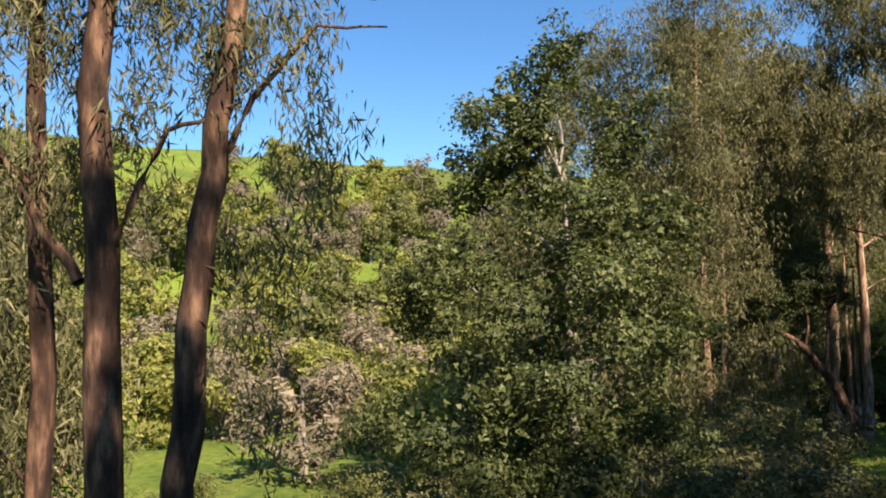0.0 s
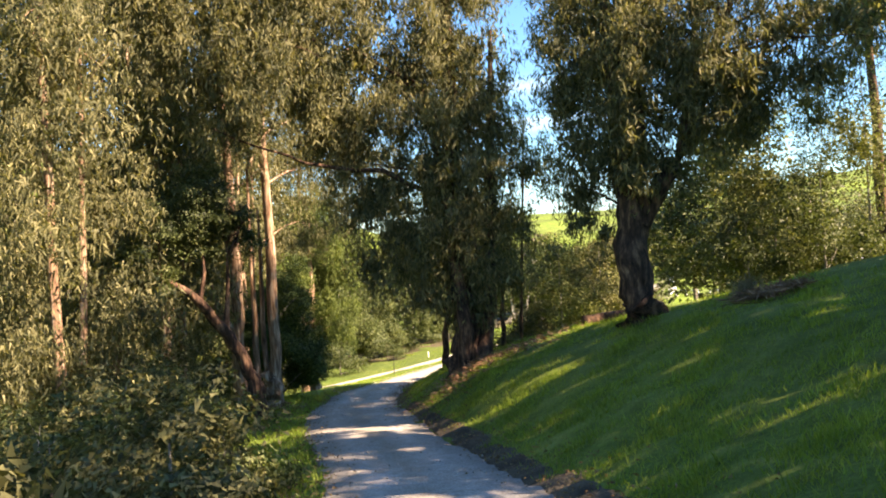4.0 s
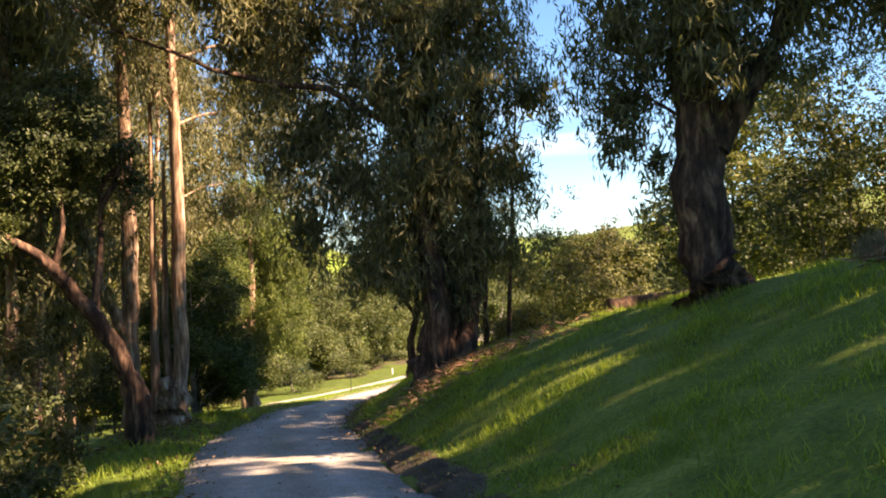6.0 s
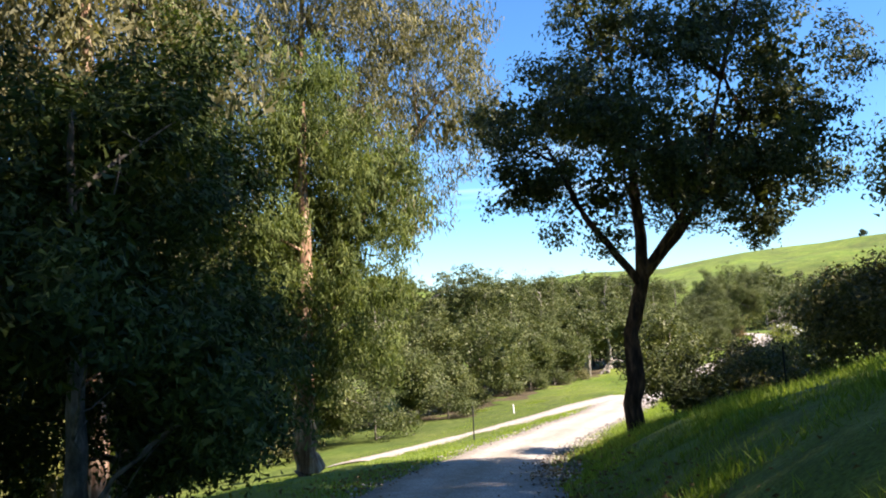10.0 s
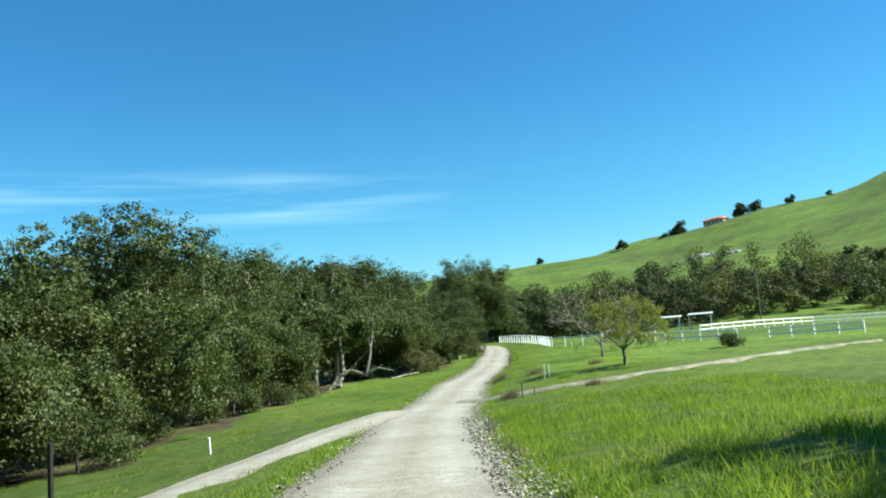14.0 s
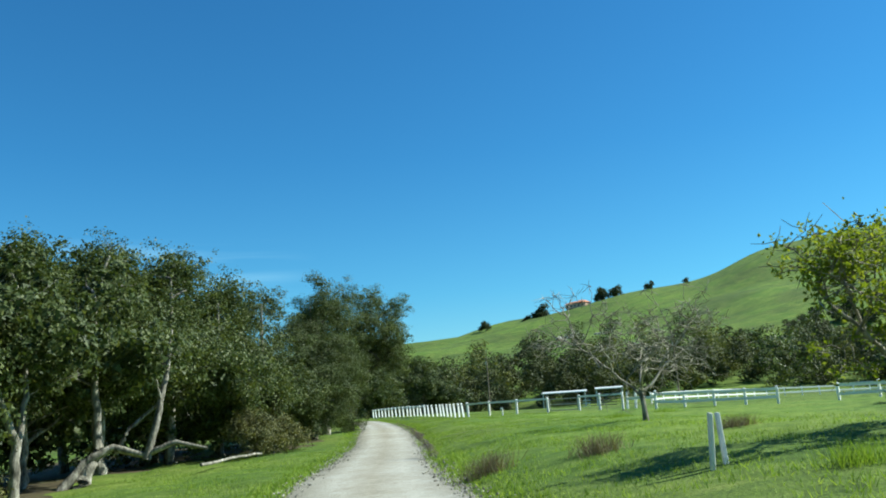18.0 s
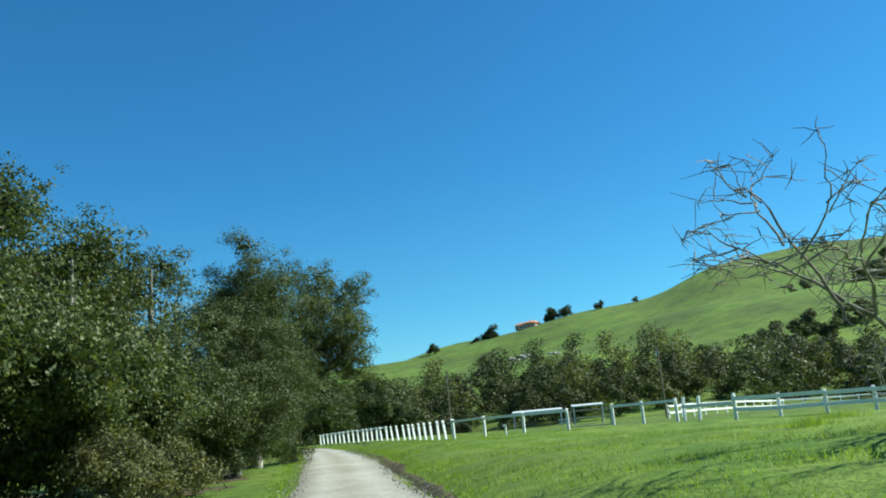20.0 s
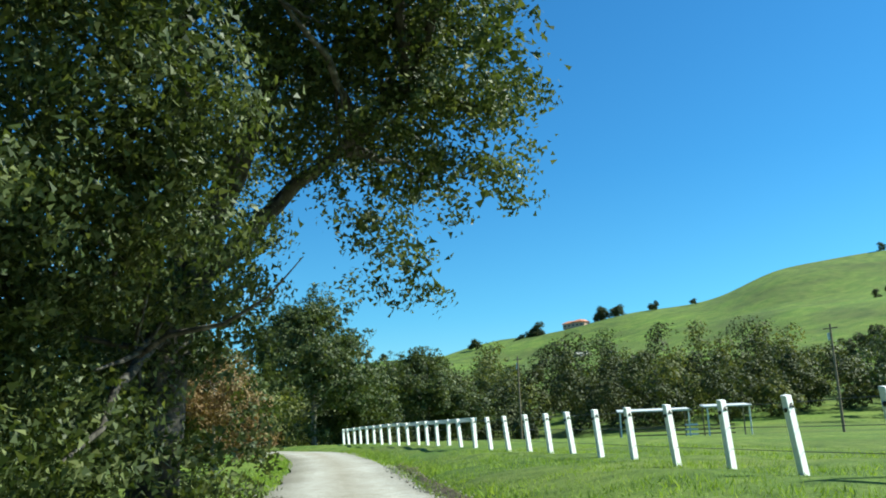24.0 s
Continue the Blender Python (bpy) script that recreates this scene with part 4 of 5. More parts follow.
# shrubs on the slopes
SLOPE = [
        (2.5, 21, 3.2, 2.0, 9000, SHRUB_LEAF, "pale green shrub tangle on the slope"), (5.5, 24.5, 4.0, 2.4, 9000, SHRUB_LEAF, "pale green shrub tangle on the slope"), (9, 27.5, 4.2, 2.3, 9000, OAK_LEAF, "dark evergreen shrub on the slope"),
        (11.2, 31, 4.6, 2.5, 9000, SHRUB_LEAF, "olive shrub with dry twigs"), (13, 36, 5, 2.6, 8000, OAK_LEAF, "dark evergreen shrub on the slope"), (15.2, 38.6, 3.2, 1.7, 7000, OAK_LEAF, "dark shrub with dry twigs beside the lane"), (16.5, 42.5, 4.5, 2.2, 7000, SHRUB_LEAF, "olive shrub on the slope"),
        (-1.2, 11.8, 2.2, 1.3, 6500, SHRUB_LEAF, "pale green shrub with bare twigs"), (-4.5, 13.5, 2.5, 1.8, 5000, OAK_LEAF, "dark low shrub on the slope"), (-8, 15, 4, 2.2, 5000, SHRUB_LEAF, "olive shrub on the slope"), (-6, 22, 5, 2.8, 7000, WOOD_LEAF, "rounded olive tree on the slope"), (-2, 27, 5, 3, 7000, SHRUB_LEAF, "rounded grey-green tree on the slope"), (3, 32, 5.5, 3, 7000, WOOD_LEAF, "rounded olive tree on the slope"),
        (-11, 31, 6, 3.4, 7000, OAK_LEAF, "dark evergreen tree on the slope"), (-5, 39, 6, 3.6, 7000, WOOD_LEAF, "rounded olive tree on the slope"), (3, 44, 6, 3.6, 7000, SHRUB_LEAF, "rounded grey-green tree on the slope"), (-14, 44, 6, 3.6, 7000, WOOD_LEAF, "rounded olive tree on the slope"), (6.0, 18.2, 2.0, 1.5, 6000, SHRUB_LEAF, "olive shrub at the lane's edge"),
        (9.4, 22.3, 2.4, 1.6, 6500, SHRUB_LEAF, "olive shrub at the lane's edge"), (12.4, 27.6, 2.2, 1.4, 6000, OAK_LEAF, "dark shrub at the lane's edge"), (22.5, 52, 3.5, 2, 6000, OAK_LEAF, "dark evergreen shrub on the slope"),
        (36.5, 30.5, 4.2, 2.4, 8000, OAK_LEAF, "large dark shrub on the bank"), (39.5, 31, 10, 3.4, 12000, WOOD_LEAF, "olive tree on the grassy bank"), (38, 28, 5.5, 2.6, 7000, OAK_LEAF, "large dark shrub on the bank"), (43, 28.5, 13, 3.6, 13000, WOOD_LEAF, "olive tree on the grassy bank"),
        (138.5, 128.6, 3.4, 1.9, 9000, OAK_LEAF, "dark evergreen shrub under the oaks"), (142, 132.7, 3.2, 1.9, 9000, OAK_LEAF, "dark evergreen shrub under the oaks"), (135, 127.6, 3.4, 2.1, 9000, OAK_LEAF, "dark evergreen shrub under the oaks"), (145.5, 137, 3.4, 2.1, 9000, OAK_LEAF, "dark evergreen shrub under the oaks"),
        (46.5, 47.5, 8.5, 3.4, 12000, SHRUB_LEAF, "grey-green tree below the crest of the bank"), (51, 48.5, 8.5, 3.4, 10000, SHRUB_LEAF, "grey-green tree below the crest of the bank"), (42.5, 47.2, 7, 2.8, 10000, WOOD_LEAF, "olive tree below the crest of the bank"),
]
BANK = [(51.5, 52.3, 5.2, 3.2, 10000, WOOD_LEAF, "dense dark oak on the bank"), (56, 54.3, 5.5, 3.4, 8000, OAK_LEAF, "dense dark oak on the bank"), (43.8, 50.3, 3.4, 2.4, 9000, SHRUB_LEAF, "dense dark oak on the bank"), (47.3, 53, 4, 2.6, 10000, WOOD_LEAF, "dense dark oak on the bank"), (44.5, 57.9, 3.9, 1.9, 11000, OAK_LEAF, "dark open bush below the oak on the bank"), (43, 56.3, 2.4, 1.5, 7000, OAK_LEAF, "dark low bush below the oak on the bank"), (50, 58.6, 2.8, 1.9, 7000, SHRUB_LEAF, "olive thicket on the bank beyond the oak"), (52.8, 59.2, 3, 2, 7000, WOOD_LEAF, "olive thicket on the bank beyond the oak"), (55.8, 59.6, 3.2, 2.2, 7000, SHRUB_LEAF, "olive thicket on the bank beyond the oak"),
        (22.5, 15.5, 8.5, 3.2, 14000, OAK_LEAF, "dark oak on the grassy bank"), (44, 33, 7, 4, 6000, WOOD_LEAF, "olive tree on the grassy bank"),
        (48.6, 59.8, .9, .9, 4000, OAK_LEAF, "dark leafy shrub at the meadow's edge"), (47.5, 57, 2.6, 1.8, 7000, SHRUB_LEAF, "tall weedy shrub at the meadow's edge"), (44.5, 54.5, 1.6, 1.3, 5000, SHRUB_LEAF, "low weedy shrub at the meadow's edge"), (42.6, 55, 1.2, 1.0, 3500, OAK_LEAF, "low dark shrub below the oak"),
        (59, 57, 4.2, 2.8, 7000, OAK_LEAF, "dark leafy tree at the meadow's edge"), (78.5, 105, 2.4, 2.2, 6000, OAK_LEAF, "low dark scrub before the oaks"), (83.5, 107, 2.2, 2, 6000, OAK_LEAF, "low dark scrub before the oaks"), (88, 108.5, 1.8, 1.8, 6000, SHRUB_LEAF, "low olive scrub before the oaks"),
        (60, 93, 2.6, 2.4, 5000, OAK_LEAF, "low dark scrub before the oaks"), (68, 101.5, 2.4, 2.2, 5000, OAK_LEAF, "low dark scrub before the oaks"), (74, 103.6, 2.2, 2, 5000, OAK_LEAF, "low dark scrub before the oaks"), (51, 88.5, 3.5, 3, 5000, OAK_LEAF, "low dark scrub before the oaks"), (42, 85.5, 3.5, 3, 5000, SHRUB_LEAF, "low olive scrub before the oaks"),
        (109, 112.8, 2.4, 1.7, 9000, SHRUB_LEAF, "pale scrub tangle before the oaks"), (113, 114.6, 2.6, 1.8, 8000, SHRUB_LEAF, "pale scrub tangle before the oaks"), (148.9, 132.6, 4.4, 2.0, 6000, DRY_LEAF, "pinkish brown dry shrub beside the lane"), (107, 81, 1.0, .9, 2500, OAK_LEAF, "small dark bush in the meadow")]
for k, (x, y, h, r, n, mat, label) in enumerate(SLOPE + BANK):
    oak((x, y), h, r, .2, 120 + k, int(n * .9), label, mat, (.12, .062), .07, 4, n=11, name="shrub", clump=.3, category="shrub", group="shrubs", fill=.6, per=14)

# ---- stand of trees beyond the bank, most added out of view for shade ----
for k, (x, y, h, r, mat, n) in enumerate([(60.5, 50.5, 14.6, 4.8, OAK_LEAF, 9000), (66.5, 49.8, 13.2, 4.8, OAK_LEAF, 8000), (74, 49.6, 12.4, 5, OAK_LEAF, 7000), (56.5, 45.5, 15.6, 4.8, OAK_LEAF, 8000), (58, 43, 20, 5.2, WOOD_LEAF, 11000), (49.5, 49.3, 8.5, 3.2, WOOD_LEAF, 12000), 
                                          (27, 8.5, 9, 3.4, OAK_LEAF, 6000), (33, 13.5, 10, 3.6, WOOD_LEAF, 6000), (20, 1.5, 10, 3.6, OAK_LEAF, 6000), (40, 14, 10, 4, OAK_LEAF, 5000), (12, -7, 11, 4, OAK_LEAF, 5000), (30, 3, 12, 4, OAK_LEAF, 5000), (-12, -12, 10, 4, OAK_LEAF, 3000)]):
    oak((x, y), h, r, 1.2, 200 + k, n, "broad olive tree above the lane, in a stand mostly added for shade", mat, (.22, .15), .22, 4, fill=.9, per=16)

# ---- woods on the hills ----
YOUNG_LEAF = leaf_material("young_wood_leaf", (0.15, 0.17, 0.045), (0.24, 0.26, 0.07), (0.34, 0.34, 0.12), 0.4)
GREY_LEAF = leaf_material("grey_wood_leaf", (0.12, 0.105, 0.075), (0.2, 0.175, 0.13), (0.29, 0.25, 0.19), 0.2)


def wood_tree(seed, h, r, leaf_mat, label, n, leaf, group, name="hillside_tree"):
    return oak((0, 0), h, r, .6, seed, n, label, leaf_mat, leaf, .2, 0, n=7, clump=.55, group=group, fill=.5, name=name, per=5)


def scatter(protos, places, rng, sink=0.2):
    """The prototypes take the first places, copies the others."""
    for k, (x, y, s) in enumerate(places):
        first = protos[k % len(protos)]
        m = pose(x, y, ground_at(x, y) - sink, 0, 0, rng.random() * 360)
        if k < len(protos):
            first.matrix_basis = m @ Matrix.Diagonal((s, s, s, 1))
        else:
            c = copy_thing(first, m)
            c.scale = (s, s, s * (0.85 + 0.3 * rng.random()))


rng = np.random.default_rng(77)
near_protos = [wood_tree(300, 6.5, 3.6, YOUNG_LEAF, "rounded yellow-green tree on the far slope", 1500, (.46, .36), "trees on the far slope"),
               wood_tree(301, 7.5, 3.6, WOOD_LEAF, "rounded olive tree on the far slope", 1500, (.46, .36), "trees on the far slope"),
               wood_tree(302, 6, 3.4, YOUNG_LEAF, "low yellow-green tree on the far slope", 1500, (.46, .36), "trees on the far slope"),
               wood_tree(303, 7, 3.2, GREY_LEAF, "grey-brown leafless tree on the far slope", 1500, (.42, .18), "trees on the far slope")]
places = []
for _ in range(9000):
    a, r = radians(-24 + 62 * rng.random()), 55 + 215 * rng.random() ** 0.75
    x, y = -math.sin(a) * r, math.cos(a) * r
    if any((x - p) ** 2 + (y - q) ** 2 < (3.0 + r * 0.0125) ** 2 for p, q, _ in places) or abs(beside([x], [y])[0][0]) < 22:
        continue
    if r > 222 and a > radians(11) and rng.random() < 0.85:
        continue
    places.append((x, y, 0.9 + 0.45 * rng.random() + r * 0.0024))
    if len(places) >= 296:
        break
scatter(near_protos, places, rng)

def wood(label, places, seed, mats, per_tree, leaf):
    """A far wood, joined: many crowns of large sprays and their trunks."""
    rng = np.random.default_rng(seed)
    kinds = [[] for _ in mats]
    for k, (x, y, s) in enumerate(places):
        z = ground_at(x, y)
        h, r = (9 + 7 * rng.random()) * s, (4.5 + 2.6 * rng.random()) * s
        blobs = np.array(dome(r, h, .4, seed + k, 9))
        pick = rng.integers(0, len(blobs), per_tree)
        w = rng.normal(0, 1, (per_tree, 3))
        w *= ((0.6 + 0.4 * rng.random(per_tree)) / np.linalg.norm(w, axis=1))[:, None]
        c = blobs[pick, :3] + w * blobs[pick, 3:] + np.array([x, y, z])
        kinds[int(rng.random() ** 1.9 * len(mats))].append(leaves(c, rng.normal(0, 1, c.shape), leaf[0], leaf[1], rng, kite=False, face=(w + np.array([0, 0, .35])) / np.linalg.norm(w + np.array([0, 0, .35]), axis=1)[:, None]))
    for mat, bits in zip(mats, kinds):
        if bits:
            tagged(put("far_wood", mesh_of("far_wood", *joined(bits), mat)), label, "wood", kind="stuff")


places = []
for _ in range(6000):
    b, r = -52 - 56 * rng.random(), 240 + 130 * rng.random()
    if r > 325 and math.sin(b * 0.9) < 0.0:
        continue
    x, y = HUB[0] - math.sin(radians(b)) * r, HUB[1] + math.cos(radians(b)) * r
    if any((x - p) ** 2 + (y - q) ** 2 < 36 for p, q, _ in places):
        continue
    places.append((x, y, 0.8 + 0.4 * rng.random()))
    if len(places) >= 260:
        break
places = [(x, y, s * (0.72 + 0.62 * abs(math.sin(x * 0.083 + 1.7 * math.sin(y * .05))))) for x, y, s in places] + [(286, 204, 1.5), (262, 188, 1.2), (240, 183, 1.1), (222, 178, 1.0), (205, 176, .9), (275, 218, 1.3), (300, 215, 1.4)]
wood("dark oak wood behind the paddocks", places, 700, (FAR_LEAF, OAK_LEAF, WOOD_LEAF), 1350, (.62, .5))

places = []
for _ in range(3000):
    b, r = -8 - 40 * rng.random(), 150 + 200 * rng.random()
    x, y = HUB[0] - math.sin(radians(b)) * r, HUB[1] + math.cos(radians(b)) * r
    if all((x - p) ** 2 + (y - q) ** 2 > 81 for p, q, _ in places):
        places.append((x, y, 0.9 + 0.5 * rng.random()))
    if len(places) >= 120:
        break
wood("olive wood on the slope behind the oaks", places, 900, (WOOD_LEAF, GREY_LEAF), 600, (.85, .7))

# scattered oaks and pines high on the hill
HILL = [(b + 0.16 * k, r + 5 * (k % 2), q * (1.15 - 0.12 * k)) for b, r, q, many in [(-62.5, 880, .7, 2), (-68.2, 876, .9, 3), (-71.0, 874, .9, 2), (-72.1, 876, 1.35, 5), (-76.1, 868, 1.1, 4), (-77.0, 864, 1.0, 3), (-79.2, 856, .7, 3), (-81.4, 850, .6, 1)] for k in range(many)]
RIDGE = [(-87, 430, .9), (-88, 440, 1), (-88.6, 436, 1.1), (-89.8, 450, 1.2), (-90.6, 455, 1.2), (-91.5, 450, 1.1), (-92.5, 470, 1.2), (-93.5, 480, 1.3),
        (-94, 600, 1.2), (-94.6, 610, 1.2), (-95.3, 605, 1.3), (-91.2, 640, .8), (-90.4, 630, .7), (-82, 410, .9), (-83, 415, 1), (-84.3, 420, 1.0), (-85, 418, .8), (-96, 700, 1.3), (-97, 705, 1.2), (-92, 860, .8), (-93, 850, .9)]
hill_protos = [wood_tree(320, 9, 5.2, FAR_LEAF, "dark oak on the open green hill", 2400, (.55, .45), "oaks on the hill", "hill_oak"), wood_tree(321, 11, 4.2, FAR_LEAF, "tall dark tree on the open green hill", 2400, (.55, .45), "oaks on the hill", "hill_oak")]
scatter(hill_protos, [(HUB[0] - math.sin(radians(b)) * r, HUB[1] + math.cos(radians(b)) * r, s) for b, r, s in HILL + RIDGE], rng, 1.3)

# ---- house on the hill ----
def box(name, size, at, mat, parent, label="", turn=0.0, tilt=(0, 0)):
    """A block with slightly rounded edges."""
    bm = bmesh.new()
    bmesh.ops.create_cube(bm, size=1.0, matrix=Matrix.Diagonal((*size, 1)))
    bmesh.ops.bevel(bm, geom=list(bm.edges), offset=min(size) * 0.12, segments=1, affect="EDGES")
    me = bpy.data.meshes.new(name)
    bm.to_mesh(me)
    bm.free()
    me.materials.append(mat)
    ob = put(name, me, parent, label)
    ob.matrix_basis = pose(*at, tilt[0], tilt[1], turn)
    return ob


def plain(name, colour, rough=0.8, metal=0.0, vary=0.15):
    m = material(name, rough)
    m.node_tree.nodes["Principled BSDF"].inputs["Metallic"].default_value = metal
    dark = tuple(c * (1 - vary) for c in colour)
    light = tuple(min(1, c * (1 + vary)) for c in colour)
    worn = noise_of(m, 6.0, 6.0)
    paint(m, ramp_of(m, worn, [(0.35, dark), (0.65, light)]))
    bump_of(m, noise_of(m, 40.0, 4.0), 0.25, 0.01)
    return m


CLAY, PLASTER, DARK_GLASS = plain("clay_roof", (0.6, 0.26, 0.15)), plain("plaster", (0.55, 0.37, 0.28)), plain("dark_window", (0.03, 0.035, 0.04), 0.2)
house = thing("house", "low house with an orange tiled roof on the hill", "house", (895.0, 311.0, ground_at(895, 311) - 1.6), turn=70)
box("wall", (24, 10, 5), (0, 0, 2.2), PLASTER, house)
for dx, w, hgt in ((0, 26, 1.0), (-4, 12, 2.2)):
    roof = bmesh.new()
    vs = [roof.verts.new(v) for v in ((-w / 2, -6, 0), (w / 2, -6, 0), (w / 2, 6, 0), (-w / 2, 6, 0), (-w / 2 + 4, 0, 2.6), (w / 2 - 4, 0, 2.6))]
    for f in ((0, 1, 5, 4), (1, 2, 5), (2, 3, 4, 5), (3, 0, 4), (3, 2, 1, 0)):
        roof.faces.new([vs[i] for i in f])
    me = bpy.data.meshes.new("roof")
    roof.to_mesh(me)
    roof.free()
    me.materials.append(CLAY)
    put("roof", me, house).matrix_basis = pose(dx, 0, 4.2 + hgt * 0.5)
for k in range(5):
    box("window", (2.0, .12, 1.5), (-9 + 4.5 * k, 5.05, 2.4), DARK_GLASS, house)
    box("window", (2.0, .12, 1.5), (-9 + 4.5 * k, -5.05, 2.4), DARK_GLASS, house)

# ---- fences, gate and shelter ----
WHITE = plain("white_paint", (0.88, 0.88, 0.86), 0.6, vary=0.06)
WOOD = plain("weathered_wood", (0.22, 0.19, 0.15), 0.9, vary=0.35)
STEEL = plain("galvanised_steel", (0.42, 0.43, 0.42), 0.45, 0.6)
DARK_METAL = plain("dark_metal", (0.03, 0.03, 0.032), 0.6, 0.3)
WIRE = plain("fence_wire", (0.06, 0.06, 0.06), 0.5, 0.5)


def block_mesh(name, size, mat, top_slope=0.0):
    bm = bmesh.new()
    bmesh.ops.create_cube(bm, size=1.0, matrix=Matrix.Translation((0, 0, size[2] / 2)) @ Matrix.Diagonal((*size, 1)))
    for v in bm.verts:
        if v.co.z > size[2] * 0.9:
            v.co.z += top_slope * v.co.y
    bmesh.ops.bevel(bm, geom=list(bm.edges), offset=min(size) * 0.1, segments=1, affect="EDGES")
    me = bpy.data.meshes.new(name)
    bm.to_mesh(me)
    bm.free()
    me.materials.append(mat)
    return me


def line_of(points, step):
    """Places a step apart along a line of (x, y), and the bearing there."""
    p = np.asarray(points, float)
    run = np.concatenate([[0], np.cumsum(np.hypot(*np.diff(p, axis=0).T))])
    n = max(1, int(round(run[-1] / step)))
    s = np.linspace(0, run[-1], n + 1)
    return np.stack([np.interp(s, run, p[:, 0]), np.interp(s, run, p[:, 1])], 1)


def beam(name, a, b, section, mat, parent):
    """A straight board or pipe between two places; section (width, height) or one radius."""
    a, b = Vector(a), Vector(b)
    d = b - a
    if isinstance(section, tuple):
        me = block_mesh(name, (section[0], section[1], d.length), mat)
    else:
        v, f = tube([(0, 0, 0), (0, 0, d.length * .5), (0, 0, d.length)], [section] * 3, 8)
        me = mesh_of(name, v, f, mat, True)
    ob = put(name, me, parent)
    z = d.normalized()
    x = z.cross(Vector((0, 0, 1)))
    x = x.normalized() if x.length > 1e-4 else Vector((1, 0, 0))
    y = z.cross(x)
    ob.matrix_basis = Matrix.Translation(a) @ Matrix((x, y, z)).transposed().to_4x4()
    return ob


def fence(label, spots, rails, seed, height=1.25, post=(.16, .10), lean=1.5, wires=(), rail=(.04, .19), name="board_fence", group="white paddock fences", base=None, twist=0.0, shadow_band=False):
    """Posts at the spots with rails (heights) and wires from post to post."""
    rng = np.random.default_rng(seed)
    x0, y0 = spots[0]
    z0 = ground_at(x0, y0) if base is None else base
    ob = thing(name, label, "fence", (x0, y0, z0), group)
    me = block_mesh("post", (post[0], post[1], height + .3), WHITE, 0.25)
    feet = []
    for k, (x, y) in enumerate(spots):
        q = spots[min(k + 1, len(spots) - 1)] - spots[max(k - 1, 0)]
        turn = math.degrees(math.atan2(q[1], q[0]))
        z = ground_at(x, y) - z0
        c = put("post", me, ob)
        c.matrix_basis = pose(x - x0, y - y0, z - .3, rng.normal(0, lean * .4) - lean, rng.normal(0, lean * .4) - lean * .6, turn + twist)
        # dark loop that stands for the diagonal shadow across the post's top
        if shadow_band:
            v, f = tube([(0, post[1] * .6, height - .02), (post[0] * .6, 0, height + .06), (0, -post[1] * .6, height + .14), (-post[0] * .6, 0, height + .06), (0, post[1] * .6, height - .02)], [.034] * 5, 6)
            put("shadow_band", mesh_of("shadow_band", v, f, WIRE, True), c, "dark band for the diagonal shadow near the post's top")
        feet.append((x - x0, y - y0, z))
    for k in range(len(spots) - 1):
        for h in rails:
            d1, d2 = rng.normal(0, .015, 2)
            a, b = Vector(feet[k]) + Vector((0, 0, h + d1)), Vector(feet[k + 1]) + Vector((0, 0, h + d2))
            side_ = (b - a).cross(Vector((0, 0, 1))).normalized() * (post[1] / 2 + rail[0] / 2)
            beam("rail", a + side_, b + side_, rail, WHITE, ob)
        for h in wires:
            beam("wire", Vector(feet[k]) + Vector((0, 0, h)), Vector(feet[k + 1]) + Vector((0, 0, h)), .006, WIRE, ob)
    return ob


lane = line_of([(138.8, 112.95), (146.7, 118.15), (154, 122.9), (170, 135.0), (187.8, 150.1)], 2.36)
fence("white post fence with wire strands leaning along the lane", lane[:12], (), 1, 1.28, (.19, .1), 4.5, (.35, .75, 1.15), name="post_fence", twist=-62, shadow_band=True)
fence("white post fence with a top rail along the lane", lane[11:], (1.2,), 2, 1.28, (.19, .1), 3.0, (.4, .8), name="post_fence", twist=-62)
fence("white fence with a broad top rail beside the gate", np.array([(138.8, 112.95), (137.6, 110.5), (137.2, 107.9), (137.1, 105.2)]), (1.12,), 3, 1.25, (.15, .12), .8, (.3, .7), (.04, .15))
fence("white fence with a broad top rail and heaped corner posts", np.array([(136.85, 102.5), (136.7, 100.8), (136.3, 98.9)]), (1.12,), 4, 1.25, (.15, .12), 1.5, (.4, .8), (.04, .15))
fence("leaning white posts with a broken rail in the paddock", np.array([(136.0, 98.5), (134.8, 97.6), (132.8, 95.7)]), (.75,), 5, 1.25, (.16, .14), 3.5)
fence("white two-rail fence at the paddock's corner", line_of([(132.8, 95.7), (131.6, 88.6), (131.5, 87.4)], 2.2), (.45, 1.0), 6, 1.15)
fence("white two-rail fence panels in the meadow", line_of([(129.5, 83.7), (126.3, 74.5)], 2.4), (.4, .95), 7, 1.1, (.14, .14))
fence("white two-rail fence across the far paddock", line_of([(168, 103), (198, 94), (212, 78), (216, 60)], 3.0), (.55, 1.15), 8, 1.3)

gate = thing("field_gate", "sagging tubular steel field gate between white posts", "gate", (137.08, 105.1, ground_at(137.08, 105.1)))
g0, g1 = Vector((0, -.1, 0)), Vector((-.2, -2.45, -.02))
for h in (.16, .62, 1.05):
    beam("bar", g0 + Vector((0, 0, h)), g1 + Vector((0, 0, h)), .028, STEEL, gate)
beam("upright", g0 + Vector((0, 0, .13)), g0 + Vector((0, 0, 1.08)), .03, STEEL, gate)
beam("upright", g1 + Vector((0, 0, .13)), g1 + Vector((0, 0, 1.08)), .03, STEEL, gate)

